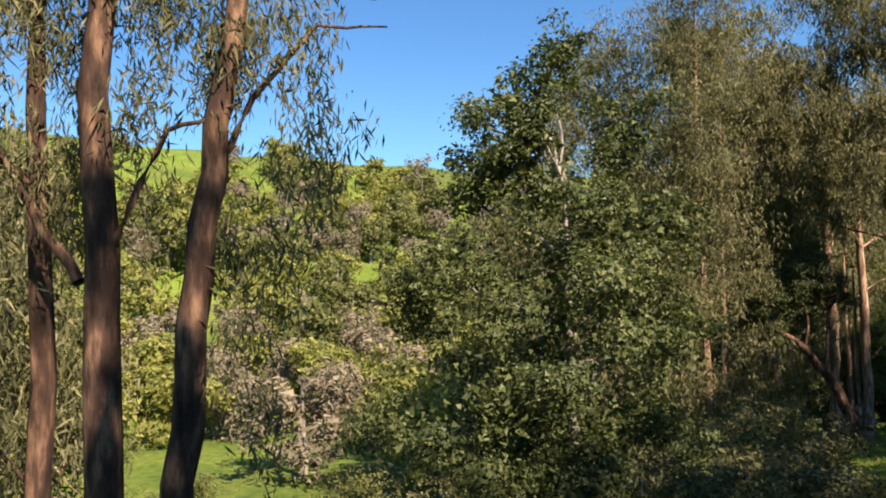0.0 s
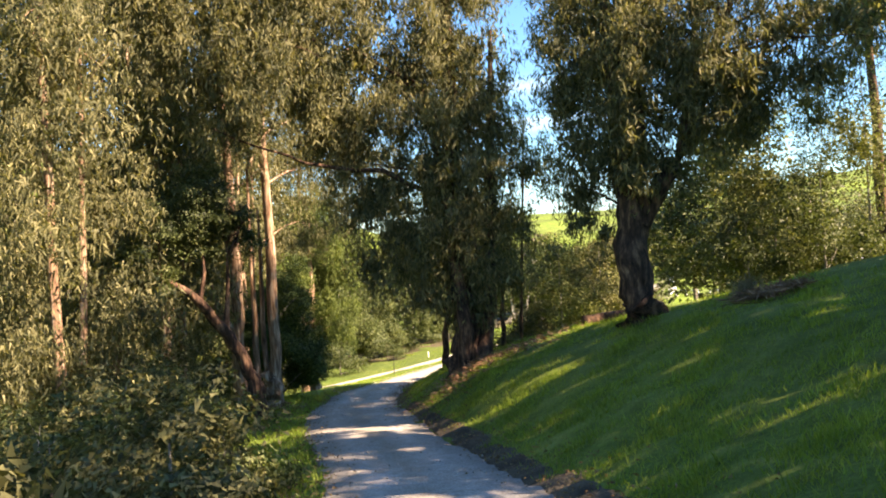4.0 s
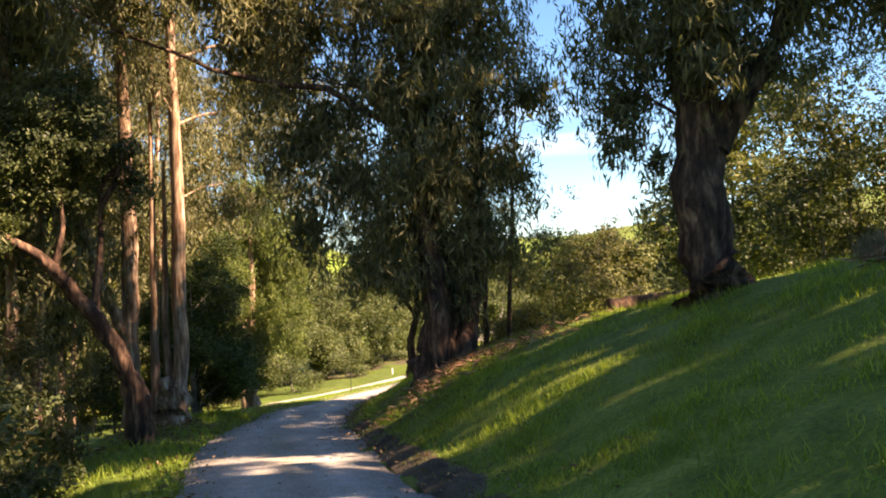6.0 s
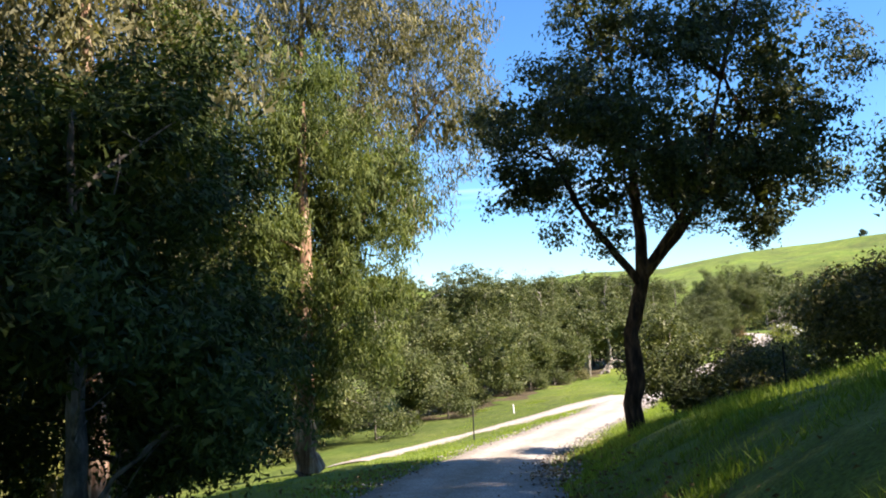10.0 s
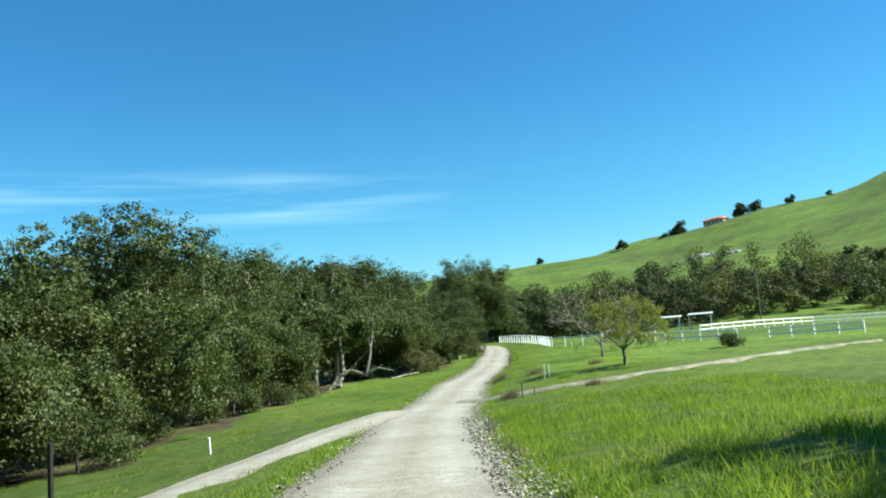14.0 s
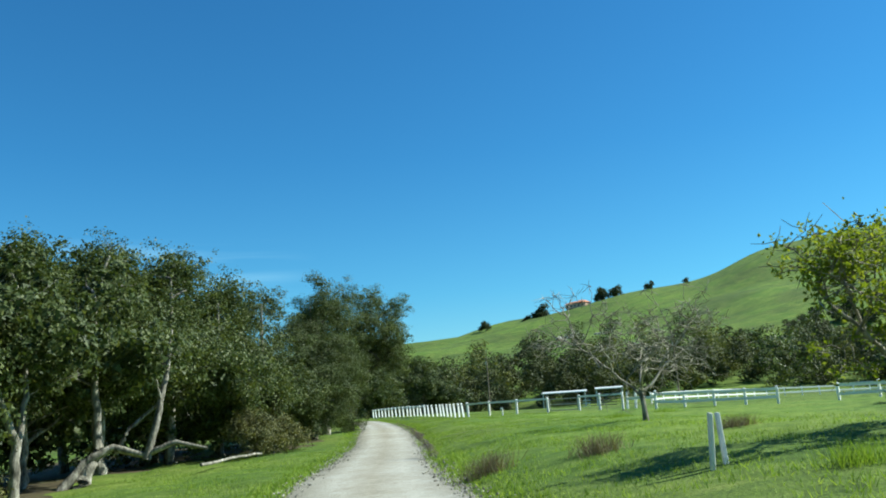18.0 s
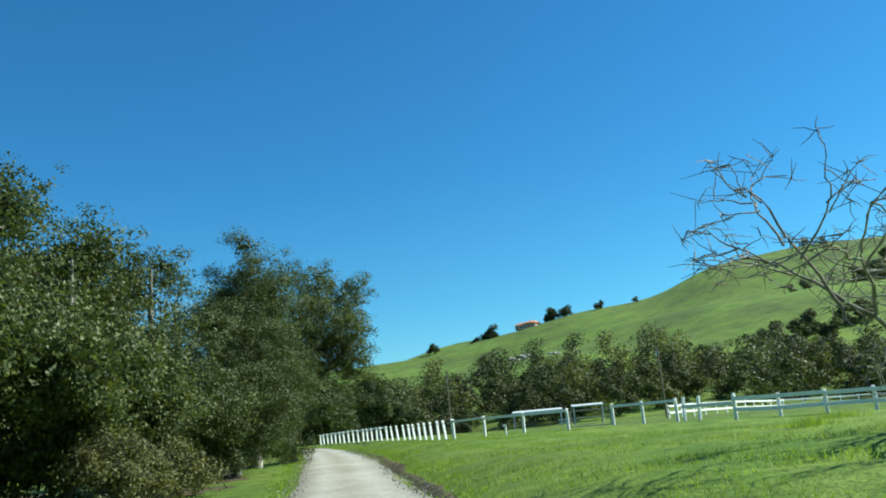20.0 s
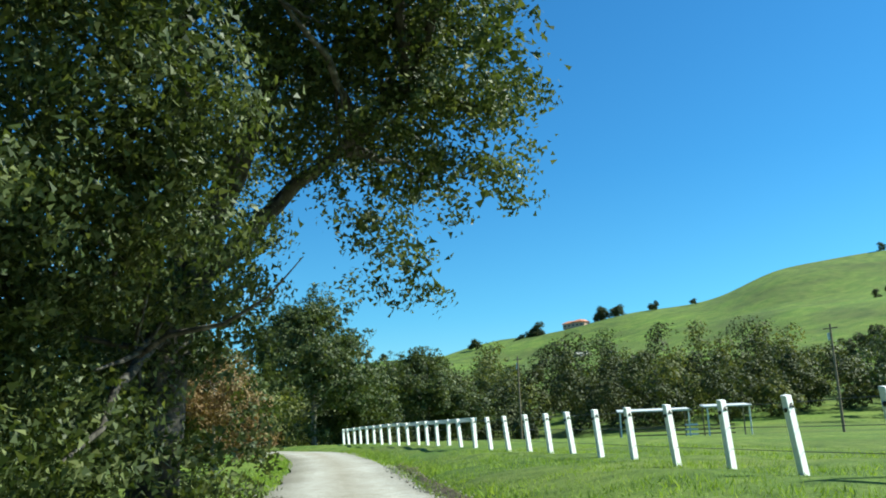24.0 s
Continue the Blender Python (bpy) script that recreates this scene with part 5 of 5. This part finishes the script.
SHEET = plain("roof_sheet", (0.7, 0.71, 0.7), 0.5, 0.2)
shelter = thing("animal_shelter", "open paddock shelter with a flat pale metal roof", "shelter", (233.3, 129.3, ground_at(233.3, 129.3)), turn=-76)
for dx, w in ((-3.4, 8.6), (5.2, 5.4)):
    box("roof", (w, 5, .18), (dx, 0, 3.5 + (.25 if dx > 0 else 0)), SHEET, shelter, tilt=(4, 0))
    for px in (-w / 2 + .3, w / 2 - .3):
        for py in (-2.2, 2.2):
            box("post", (.16, .16, 3.5), (dx + px, py, 1.75), WHITE if py < 0 else WOOD, shelter)
for k in range(3):
    box("back_rail", (12.6, .06, .16), (.2, 2.4, .5 + .5 * k), WOOD, shelter)
for k in range(3):
    box("panel", (1.5, .06, .18), (.8, -2.4, .5 + .55 * k), WHITE, shelter)

POLE_WOOD = plain("pole_wood", (0.2, 0.16, 0.12), 0.9, vary=0.3)
for x, y, top in ((237, 111.5, 12.4), (250, 155.4, 12.6)):
    z = ground_at(x, y)
    pole = thing("utility_pole", "tall wooden utility pole behind the paddocks", "pole", (x, y, z), "utility poles")
    v, f = tube([(0, 0, -.3), (0, 0, 6), (0, 0, top - z)], [.17, .15, .11], 10)
    put("shaft", mesh_of("shaft", v, f, POLE_WOOD, True), pole)
    box("crossarm", (1.9, .11, .12), (0, 0, top - z - .5), POLE_WOOD, pole, turn=60)
    v, f = tube([(.3, .2, top - z - 1.9), (.3, .2, top - z - 1.4), (.3, .2, top - z - 1.0)], [.2, .22, .18], 10)
    put("transformer", mesh_of("transformer", v, f, SHEET, True), pole, "pale grey transformer can")


# ---- stakes in the meadow ----
def stake(name, label, at, h, w, mat, tilt=(0, 0), category="post"):
    ob = put(name, block_mesh(name, (w, w * .8, h + .25), mat, 0.2))
    ob.matrix_basis = pose(at[0], at[1], ground_at(*at) - .25, tilt[0], tilt[1], 25)
    return tagged(ob, label, category)


stake("white_stake", "weathered white wooden stake in the grass", (84.9, 85.55), .85, .09, WHITE, (2, -5))
stake("white_stake", "weathered white wooden stake in the grass", (85.2, 85.35), .8, .09, WHITE, (-2, 5))
stake("white_stake", "thin white marker stake beside the side track", (62.0, 87.6), .65, .09, WHITE, (0, -3))
stake("wooden_stake", "short dark wooden stake in the grass", (74.2, 81.0), .75, .08, WOOD, (2, -6))
stake("wooden_stake", "short dark wooden stake in the grass", (74.9, 80.75), .4, .07, WOOD, (0, 2))
stake("metal_stake", "dark metal fence stake beside the side track", (45.5, 70.2), 1.5, .05, DARK_METAL, (0, 1))
stake("metal_stake", "dark metal fence stake on the grassy bank", (42.6, 52.6), 1.5, .05, DARK_METAL, (0, 1))
tap = thing("standpipe", "white standpipe with a bent top in the grass", "standpipe", (135.3, 108.45, ground_at(135.3, 108.45)))
box("pipe", (.09, .09, .62), (0, 0, .3), WHITE, tap)
box("spout", (.2, .07, .08), (-.07, .02, .6), WHITE, tap, turn=-60)
box("nozzle", (.06, .06, .1), (-.12, .1, .53), WHITE, tap, turn=-60)

# ---- the two small trees in the meadow ----
TWIG = bark_material("pale_twig", (0.16, 0.14, 0.11), (0.33, 0.3, 0.25), (0.5, 0.47, 0.41), (7, 7, 3))


def branching(rng, h, r, depth=5, forks=3):
    """Crooked limbs that fork and fork again, as (line, radius) lists; and the ends."""
    out, tips = [], []

    def grow(at, way, length, radius, level):
        end = at + way * length
        line = bend(at, end, 5, rng, 0.22)
        out.append((line, radius))
        if level == 0:
            tips.append(end)
            return
        for k in range(forks if level > 1 else 2):
            w = way * 0.75 + rng.normal(0, 0.62, 3) * np.array([1.15, 1.15, 0.75])
            w[2] += 0.12 if level > 2 else -0.05
            start = line[-1] if k else line[3]
            grow(start, w / np.linalg.norm(w), length * (0.62 + 0.2 * rng.random()), radius * 0.68, level - 1)

    for k in range(4):
        a = k * 1.6 + rng.random()
        w = np.array([math.cos(a) * 0.95, math.sin(a) * 0.95, 0.75])
        grow(np.array([0, 0, h * 0.24]), w / np.linalg.norm(w), r * 0.52, 0.062, depth - 1)
    return out, np.array(tips)


def orchard_tree(label, at, h, r, seed, n_leaves):
    rng = np.random.default_rng(seed)
    ob = thing("orchard_tree", label, "tree", foot(*at), "small meadow trees")
    v, f = tube(bend((0, 0, -.25), (.06, .03, h * .26), 6, rng, .08), [.17, .13, .11, .1, .1, .09], 10, .25, rng)
    put("trunk", mesh_of("trunk", v, f, OAK_BARK, True), ob)
    lines, tips = branching(rng, h, r)
    per = max(1, len(lines) // 4)
    for k in range(4):
        some = lines[k * per:(k + 1) * per if k < 3 else None]
        put("branch", mesh_of("branch", *joined([tube(p, np.linspace(q, q * .5, len(p)), 5) for p, q in some]), TWIG, True), ob)
    fine_twigs = []
    for tip in tips:
        for _ in range(5 if not n_leaves else 3):
            end = tip + rng.normal(0, 1, 3) * np.array([.26, .26, .2])
            fine_twigs.append(tube(bend(tip, end, 3, rng, .2), [.011, .009, .005], 3))
    tagged(put("brushwood", mesh_of("brushwood", *joined(fine_twigs), TWIG), ob), kind="stuff")
    if n_leaves:
        c = tips[rng.integers(0, len(tips), n_leaves)] + rng.normal(0, .13, (n_leaves, 3))
        put("crown", mesh_of("crown", *leaves(c, rng.normal(0, 1, c.shape), .12, .07, rng), SPRING_LEAF), ob)
    return ob


orchard_tree("small spreading tree with sparse yellow-green spring leaves", (89.2, 82.3), 4.2, 2.6, 5, 6500)
orchard_tree("small bare tree with pale twisted twigs", (104.7, 90.7), 4.8, 3.7, 8, 0)


# ---- fallen wood, stumps and litter ----
def log(label, a, b, r, mat, seed, lift=0.6, name="log", knobs=2):
    rng = np.random.default_rng(seed)
    z = ground_at(*a), ground_at(*b)
    p = bend((0, 0, r * lift), (b[0] - a[0], b[1] - a[1], z[1] - z[0] + r * lift), 9, rng, .05)
    bits = [tube(p, r * (1 - .25 * np.linspace(0, 1, 9)), 10, .25, rng)]
    for end, rr in ((p[0], r), (p[-1], r * .75)):
        d = (p[1] - p[0]) if end is p[0] else (p[-2] - p[-1])
        d = d / np.linalg.norm(d)
        bits.append(tube([end, end + d * .002, end + d * .004], [rr, rr * .5, .005], 10))
    for _ in range(knobs):
        k = rng.integers(2, 7)
        bits.append(tube(bend(p[k], p[k] + rng.normal(0, 1, 3) * r * 2 + np.array([0, 0, r * 2.5]), 4, rng, .1), np.linspace(r * .35, r * .15, 4), 6))
    ob = put(name, mesh_of(name, *joined(bits), mat, True))
    ob.matrix_basis = pose(a[0], a[1], z[0])
    return tagged(ob, label, "log")


log("dark fallen log lying across the grassy bank", (28.6, 32.4), (31.0, 31.2), .22, EUC_DARK, 1, knobs=0)
log("short broken brown stump lying on the grassy bank", (13.55, 12.85), (13.95, 12.55), .26, EUC_DARK, 2, knobs=1)
log("reddish rotten log half sunk in the grassy bank", (14.15, 12.45), (15.5, 11.6), .15, EUC_BARK, 12, knobs=0)
log("cut brown log beside the lane", (4.6, 12.6), (5.5, 12.9), .2, EUC_BARK, 3, knobs=0)
log("cut brown log beside the lane", (5.9, 13.6), (6.3, 14.2), .17, EUC_BARK, 4, knobs=0)
log("pale fallen limb low over the grass", (99.6, 108.6), (104.6, 109.2), .07, OAK_BARK, 7, 5.0)

stump = tree("tree_stump", "broken peeling eucalyptus stump beside the lane", foot(22.1, 45.5), [(0, 0, 1, .1)], 0, EUC_LEAF, EUC_BARK, [[(0, 0, -.3, .48), (0, 0, .5, .38), (.02, 0, 1.25, .36), (.02, 0, 1.3, .02)]], 61, limbs=0, category="stump")

# the oak with fallen pale limbs
tree("oak_tree", "oak with long pale bare limbs sprawling at its foot", foot(97.0, 112.2), dome(3.6, 9.2, 3.4, 92, 11), 9000, OAK_LEAF, OAK_BARK,
     [[(-.8, -.2, -.3, .3), (-.3, -.4, .9, .24), (0, -.5, 1.5, .2), (-.1, -.3, 4, .14), (.1, 0, 8, .05)], [(-1.4, .2, -.2, .2), (-.6, -.2, .9, .17), (.2, -1.0, 1.5, .15), (.9, -2.1, 1.1, .13), (1.5, -3.2, 1.55, .1), (2.2, -4.3, 1.2, .05)],
      [(.9, -2.2, .9, .16), (1.3, -2.4, 2.6, .14), (1.8, -2.4, 4.2, .11), (2.4, -2.2, 6.4, .05)], [(.4, -1.0, 1.2, .1), (.7, -1.4, 2.2, .08), (1.6, -2.2, 3.2, .06)]], 92, (.2, .13), 10, .07, group="oaks")
tree("oak_tree", "oak with a forked pale trunk behind dense scrub", foot(91.5, 110.0), dome(3.2, 9.0, 3.6, 93, 10), 8000, OAK_LEAF, OAK_BARK,
     [[(0, 0, -.3, .2), (.1, -.1, 1.8, .16), (-.8, -.5, 3.2, .1), (-1.6, -.8, 4.4, .05)], [(.1, -.1, 1.7, .14), (.5, 0, 3.6, .1), (.4, .1, 7, .04)]], 93, (.2, .13), 8, .06, group="oaks")


def litter(name, label, spots, n, mat, seed, size, spread_=.8, kind="stuff"):
    """Strips of bark and twigs thrown over the ground."""
    rng = np.random.default_rng(seed)
    c = np.array(spots)[rng.integers(0, len(spots), n)] + rng.normal(0, spread_, (n, 2))
    z = land(c[:, 0], c[:, 1]) + .05 + rng.random(n) * .16
    ways = rng.normal(0, 1, (n, 3)) * np.array([1, 1, .35])
    ob = put(name, mesh_of(name, *leaves(np.column_stack([c, z]), ways, size[0], size[1], rng, .6), mat))
    return tagged(ob, label, "litter", kind=kind)


BARK_BITS = leaf_material("bark_strip", (0.12, 0.06, 0.035), (0.24, 0.13, 0.08), (0.42, 0.28, 0.18), 0.05, 0.9)
litter("bark_litter", "reddish strips of shed bark below the eucalyptus", [(25.2, 35.0), (26.2, 34.2), (27, 33.2), (25.6, 36.4), (24.6, 34.2)], 1300, BARK_BITS, 1, (.3, .03), .8)
litter("bark_litter", "pale strips of shed bark below the eucalyptus clump", [(21.5, 45.4), (22.6, 45.4), (20.2, 42.4), (21, 44)], 900, BARK_BITS, 2, (.3, .03), .6)
litter("dry_brush", "heap of dry broken twigs on the bank", [(27.2, 24.2), (27.6, 23.8)], 500, BARK_BITS, 3, (.7, .04), .45)
litter("leaf_litter", "dry leaves along the lane's edge", [tuple(ROAD[i, :2] + np.array([TANGENT[i, 1], -TANGENT[i, 0]]) * s) for i in range(60, 190, 3) for s in (-2.3, 2.2)], 5000, DRY_LEAF, 4, (.09, .035), .5)

# floor of the woods
FLOOR = material("woodland_floor", 0.95)
paint(FLOOR, mix_of(FLOOR, 1.0, ramp_of(FLOOR, noise_of(FLOOR, 0.8, 5), [(0.35, (0.05, 0.04, 0.025)), (0.55, (0.1, 0.08, 0.045)), (0.7, (0.09, 0.11, 0.03))]), ramp_of(FLOOR, noise_of(FLOOR, 16, 5), [(0.3, (0.5, 0.5, 0.5)), (0.7, (1.3, 1.3, 1.2))]), "MULTIPLY"))
bump_of(FLOOR, noise_of(FLOOR, 12, 5), 0.8, 0.08)


def floor_strip(label, stations, near, far, seed):
    k = np.where((ROAD[:, 3] >= stations[0]) & (ROAD[:, 3] <= stations[1]))[0][::3]
    nrm = np.stack([TANGENT[k, 1], -TANGENT[k, 0]], 1)
    mid = ROAD[k, :2] + nrm * (near + far) / 2
    return strip("woodland_floor", label, mid, abs(far - near) / 2, FLOOR, .06, 21, seed)


floor_strip("brown leaf litter under the slope's trees", (-5, 12), -4.6, -26, 11)
floor_strip("dark leaf litter under the oak wood", (17.6, 24.5), -11.5, -27, 12)
floor_strip("dark leaf litter under the oaks beside the lane", (23.2, 25.6), -4.2, -12, 13)

# side tracks of bare gravel and dirt
DIRT = material("pale_dirt", 0.95)
paint(DIRT, mix_of(DIRT, 1.0, ramp_of(DIRT, noise_of(DIRT, 1.2, 5), [(0.35, (0.2, 0.19, 0.12)), (0.65, (0.36, 0.33, 0.27))]), ramp_of(DIRT, noise_of(DIRT, 18, 5), [(0.3, (0.6, 0.6, 0.55)), (0.7, (1.2, 1.2, 1.2))]), "MULTIPLY"))
side_line = line_of([(38, 68.0), (43.5, 73.4), (49.6, 77.2), (56.3, 80.4), (61.8, 82.3), (66.3, 84.0), (71.1, 86.2)], .6)
strip("side_track", "rutted gravel side track joining the lane", side_line, np.interp(np.arange(len(side_line)), [0, len(side_line) * .7, len(side_line)], [1.35, 1.5, 1.3]), GRAVEL, .13, 9, 4)
cross_line = line_of([(77.3, 86.2), (77.0, 83.4), (77.4, 81.2), (79.0, 79.3), (82.6, 76.9), (88.2, 75.1), (94.2, 73.5), (101, 70)], .6)
strip("dirt_track", "narrow dirt track crossing the meadow", cross_line, np.interp(np.arange(len(cross_line)), [0, 8, 18, len(cross_line)], [1.0, .8, .6, .4]), DIRT, .13, 7, 5)


# loose stones and broken soil along the lane
SOIL = material("dark_soil", 0.95)
paint(SOIL, mix_of(SOIL, 1.0, ramp_of(SOIL, noise_of(SOIL, 1.6, 5), [(0.35, (0.05, 0.04, 0.028)), (0.65, (0.13, 0.105, 0.07))]), ramp_of(SOIL, noise_of(SOIL, 20, 5), [(0.3, (0.55, 0.55, 0.5)), (0.7, (1.3, 1.3, 1.2))]), "MULTIPLY"))
bump_of(SOIL, noise_of(SOIL, 14, 5), 0.9, 0.08)
for first, last, off, half, seed in ((0, 11.6, 2.15, .4, 21), (12.6, 15.2, 2.5, .28, 22), (15.9, 17.4, 2.45, .2, 23), (21.5, 27, 2.3, .3, 24)):
    k = np.where((ROAD[:, 3] >= first) & (ROAD[:, 3] <= last))[0]
    mid = ROAD[k, :2] + np.stack([TANGENT[k, 1], -TANGENT[k, 0]], 1) * off
    strip("soil_verge", "bare dark soil along the lane's edge", mid, half, SOIL, .05, 5, seed)


def stones(label, n, band, stations, size, mat, seed):
    """Loose angular stones strewn along the lane."""
    rng = np.random.default_rng(seed)
    k = np.where((ROAD[:, 3] >= stations[0]) & (ROAD[:, 3] <= stations[1]))[0]
    i = k[rng.integers(0, len(k), n)]
    d = band[0] + (band[1] - band[0]) * rng.random(n)
    c = ROAD[i, :2] + np.stack([TANGENT[i, 1], -TANGENT[i, 0]], 1) * d[:, None] + rng.normal(0, .12, (n, 2))
    s = size * (0.4 + rng.random(n) ** 2 * 1.3)
    at = np.column_stack([c, land(c[:, 0], c[:, 1]) + .03 + s * .15])
    base = np.array([(1, 0, 0), (0, 1, 0), (-1, 0, 0), (0, -1, 0), (0, 0, .7), (0, 0, -.7)])
    jag = base[None] * (0.7 + 0.6 * rng.random((n, 6, 1))) + rng.normal(0, .15, (n, 6, 3))
    turn = rng.random(n) * 6.28
    cs, sn = np.cos(turn)[:, None], np.sin(turn)[:, None]
    jag = np.stack([jag[..., 0] * cs - jag[..., 1] * sn, jag[..., 0] * sn + jag[..., 1] * cs, jag[..., 2]], -1)
    v = (at[:, None] + jag * s[:, None, None]).reshape(-1, 3)
    tri = np.array([(0, 1, 4), (1, 2, 4), (2, 3, 4), (3, 0, 4), (1, 0, 5), (2, 1, 5), (3, 2, 5), (0, 3, 5)])
    f = (np.arange(n)[:, None, None] * 6 + tri[None]).reshape(-1, 3)
    return tagged(put("gravel_stones", mesh_of("gravel_stones", v, f, mat)), label, "gravel", kind="stuff")


STONE = leaf_material("grey_stone", (0.14, 0.13, 0.12), (0.3, 0.29, 0.27), (0.5, 0.49, 0.46), 0.0, 0.9)
stones("loose grey stones heaped along the lane's edge", 4200, (1.6, 2.6), (12.4, 17.5), .035, STONE, 1)
stones("loose grey stones along the lane's edge", 2500, (1.7, 2.4), (17.5, 27), .03, STONE, 2)
stones("loose grey stones along the lane's edge", 2500, (-1.6, -2.3), (12.4, 26), .03, STONE, 3)
stones("loose stones and clods on the shaded lane", 1000, (-1.9, 2.1), (1, 12), .02, STONE, 4)


# ---- grass ----
def blades(name, label, n, band, stations, height, width, seed, mat=BLADE, clumpy=0.5):
    """Standing blades over a band beside the lane (distances, right is positive)."""
    rng = np.random.default_rng(seed)
    k = np.where((ROAD[:, 3] >= stations[0]) & (ROAD[:, 3] <= stations[1]))[0]
    i = k[rng.integers(0, len(k), n * 2)]
    d = band[0] + (band[1] - band[0]) * rng.random(n * 2) ** 1.3
    nrm = np.stack([TANGENT[i, 1], -TANGENT[i, 0]], 1)
    c = ROAD[i, :2] + nrm * d[:, None] + rng.normal(0, .3, (n * 2, 2))
    patch = np.sin(c[:, 0] * 1.9 + np.sin(c[:, 1] * 1.3)) * np.sin(c[:, 1] * 2.1 + c[:, 0] * .6)
    real = np.abs(beside(c[:, 0], c[:, 1])[0])
    keep = (patch + rng.normal(0, .6, len(c)) > -clumpy) & (real > min(abs(band[0]), abs(band[1])) - .15)
    c = c[keep][:n]
    tall = height * (.55 + .9 * rng.random(len(c))) * (1 + .35 * patch[keep][:n])
    z = land(c[:, 0], c[:, 1])
    ways = rng.normal(0, .45, (len(c), 3))
    ways[:, 2] = 1
    ways /= np.linalg.norm(ways, axis=1)[:, None]
    ref = rng.normal(0, 1, (len(c), 3))
    ref[:, 2] = 0
    across = np.cross(ways, ref)
    across /= np.linalg.norm(across, axis=1)[:, None]
    root = np.column_stack([c, z - .02])
    tip = root + ways * tall[:, None] + ref * (tall * .2)[:, None]
    v = np.stack([root + across * width * .5, tip, root - across * width * .5], 1).reshape(-1, 3)
    ob = put(name, mesh_of(name, v, np.arange(len(v)).reshape(-1, 3), mat))
    return tagged(ob, label, "grass", kind="stuff")


blades("tall_grass", "tall lush green grass on the meadow bank", 70000, (2.5, 13), (12.5, 17.5), .2, .018, 1)
blades("bank_grass", "short shaded grass on the bank above the lane", 100000, (2.1, 12), (0, 12.5), .11, .016, 2, clumpy=.2)
blades("bank_tussock", "lush uneven tussocks of grass on the bank", 70000, (2.6, 14), (0, 12.5), .16, .024, 8, clumpy=-.3)
blades("bank_grass", "grass along the lane's lower edge", 12000, (-2.1, -5), (0, 12), .2, .03, 3)
blades("meadow_grass", "bright meadow grass beside the lane", 36000, (-2.4, -11), (12.5, 22.5), .1, .018, 4)
blades("meadow_grass", "bright meadow grass beside the paddock", 60000, (2.4, 13), (17.5, 27), .1, .018, 5)
blades("verge_grass", "ragged grass along the lane's edge", 14000, (2.0, 2.8), (12, 30), .12, .03, 6)
blades("verge_grass", "ragged grass along the lane's edge", 14000, (-2.0, -2.8), (12, 30), .12, .03, 7)

WEED = leaf_material("dry_weed", (0.12, 0.1, 0.07), (0.2, 0.17, 0.12), (0.3, 0.26, 0.19), 0.2)
for k, (x, y, h, w, mat, label) in enumerate([(89.6, 91.4, .7, .5, WEED, "grey-brown dry weeds beside the lane"), (89.4, 88.6, .65, .45, WEED, "grey-brown dry weeds in the meadow"), (75.0, 82.1, .6, .4, WEED, "grey-brown dry weeds beside the lane"), (93, 86, .5, .4, WEED, "grey-brown dry weeds in the meadow"),
                                             (75.8, 78.2, .45, .35, WEED, "grey-brown dry weeds in the meadow"), (83.4, 83.4, .4, .4, BLADE, "dark green weed tuft in the meadow"), (110, 93, .4, .5, BLADE, "dark green weed tuft in the meadow"), (116, 92, .4, .6, BLADE, "dark green weed tuft in the meadow"),
                                             (69.5, 93.8, .4, .8, BLADE, "rushy grass tuft before the oaks"), (63.8, 94.1, .4, .8, BLADE, "rushy grass tuft before the oaks"), (28.5, 25.5, .8, .4, WEED, "pale dry weeds on the bank")]):
    rng = np.random.default_rng(500 + k)
    n = 420
    c = rng.normal(0, w, (n, 2)) * .6
    z = np.array(land(x + c[:, 0], y + c[:, 1])) - ground_at(x, y)
    ways = np.column_stack([rng.normal(0, .4, (n, 2)) + c * .5, np.ones(n)])
    tall = h * (.4 + .6 * rng.random(n))
    ob = put("weed_tuft", mesh_of("weed_tuft", *leaves(np.column_stack([c, z + tall * .45]), ways, h * .8, .014, rng, kite=False), mat))
    ob.matrix_basis = pose(x, y, ground_at(x, y))
    tagged(ob, label, "weeds", kind="stuff")

ROCK = plain("pale_rock", (0.4, 0.38, 0.33), 0.95, vary=0.3)
rng = np.random.default_rng(41)
for k in range(16):
    bearing, far_ = radians(-72.5 - 3.4 * rng.random()), 520 + 130 * rng.random()
    x, y = HUB[0] - math.sin(bearing) * far_, HUB[1] + math.cos(bearing) * far_
    bm = bmesh.new()
    bmesh.ops.create_icosphere(bm, subdivisions=2, radius=1.0)
    for v in bm.verts:
        v.co = Vector((v.co.x * 1.5, v.co.y * 1.1, v.co.z * .8)) * (0.75 + 0.5 * rng.random())
    me = bpy.data.meshes.new("boulder")
    bm.to_mesh(me)
    bm.free()
    me.materials.append(ROCK)
    ob = put("boulder", me)
    s = 1.2 + 1.6 * rng.random()
    ob.matrix_basis = pose(x, y, ground_at(x, y) + .2, 0, 0, rng.random() * 360) @ Matrix.Diagonal((s, s, s, 1))
    tagged(ob, "pale weathered boulder on the open green hill", "rock", "boulders on the hill")
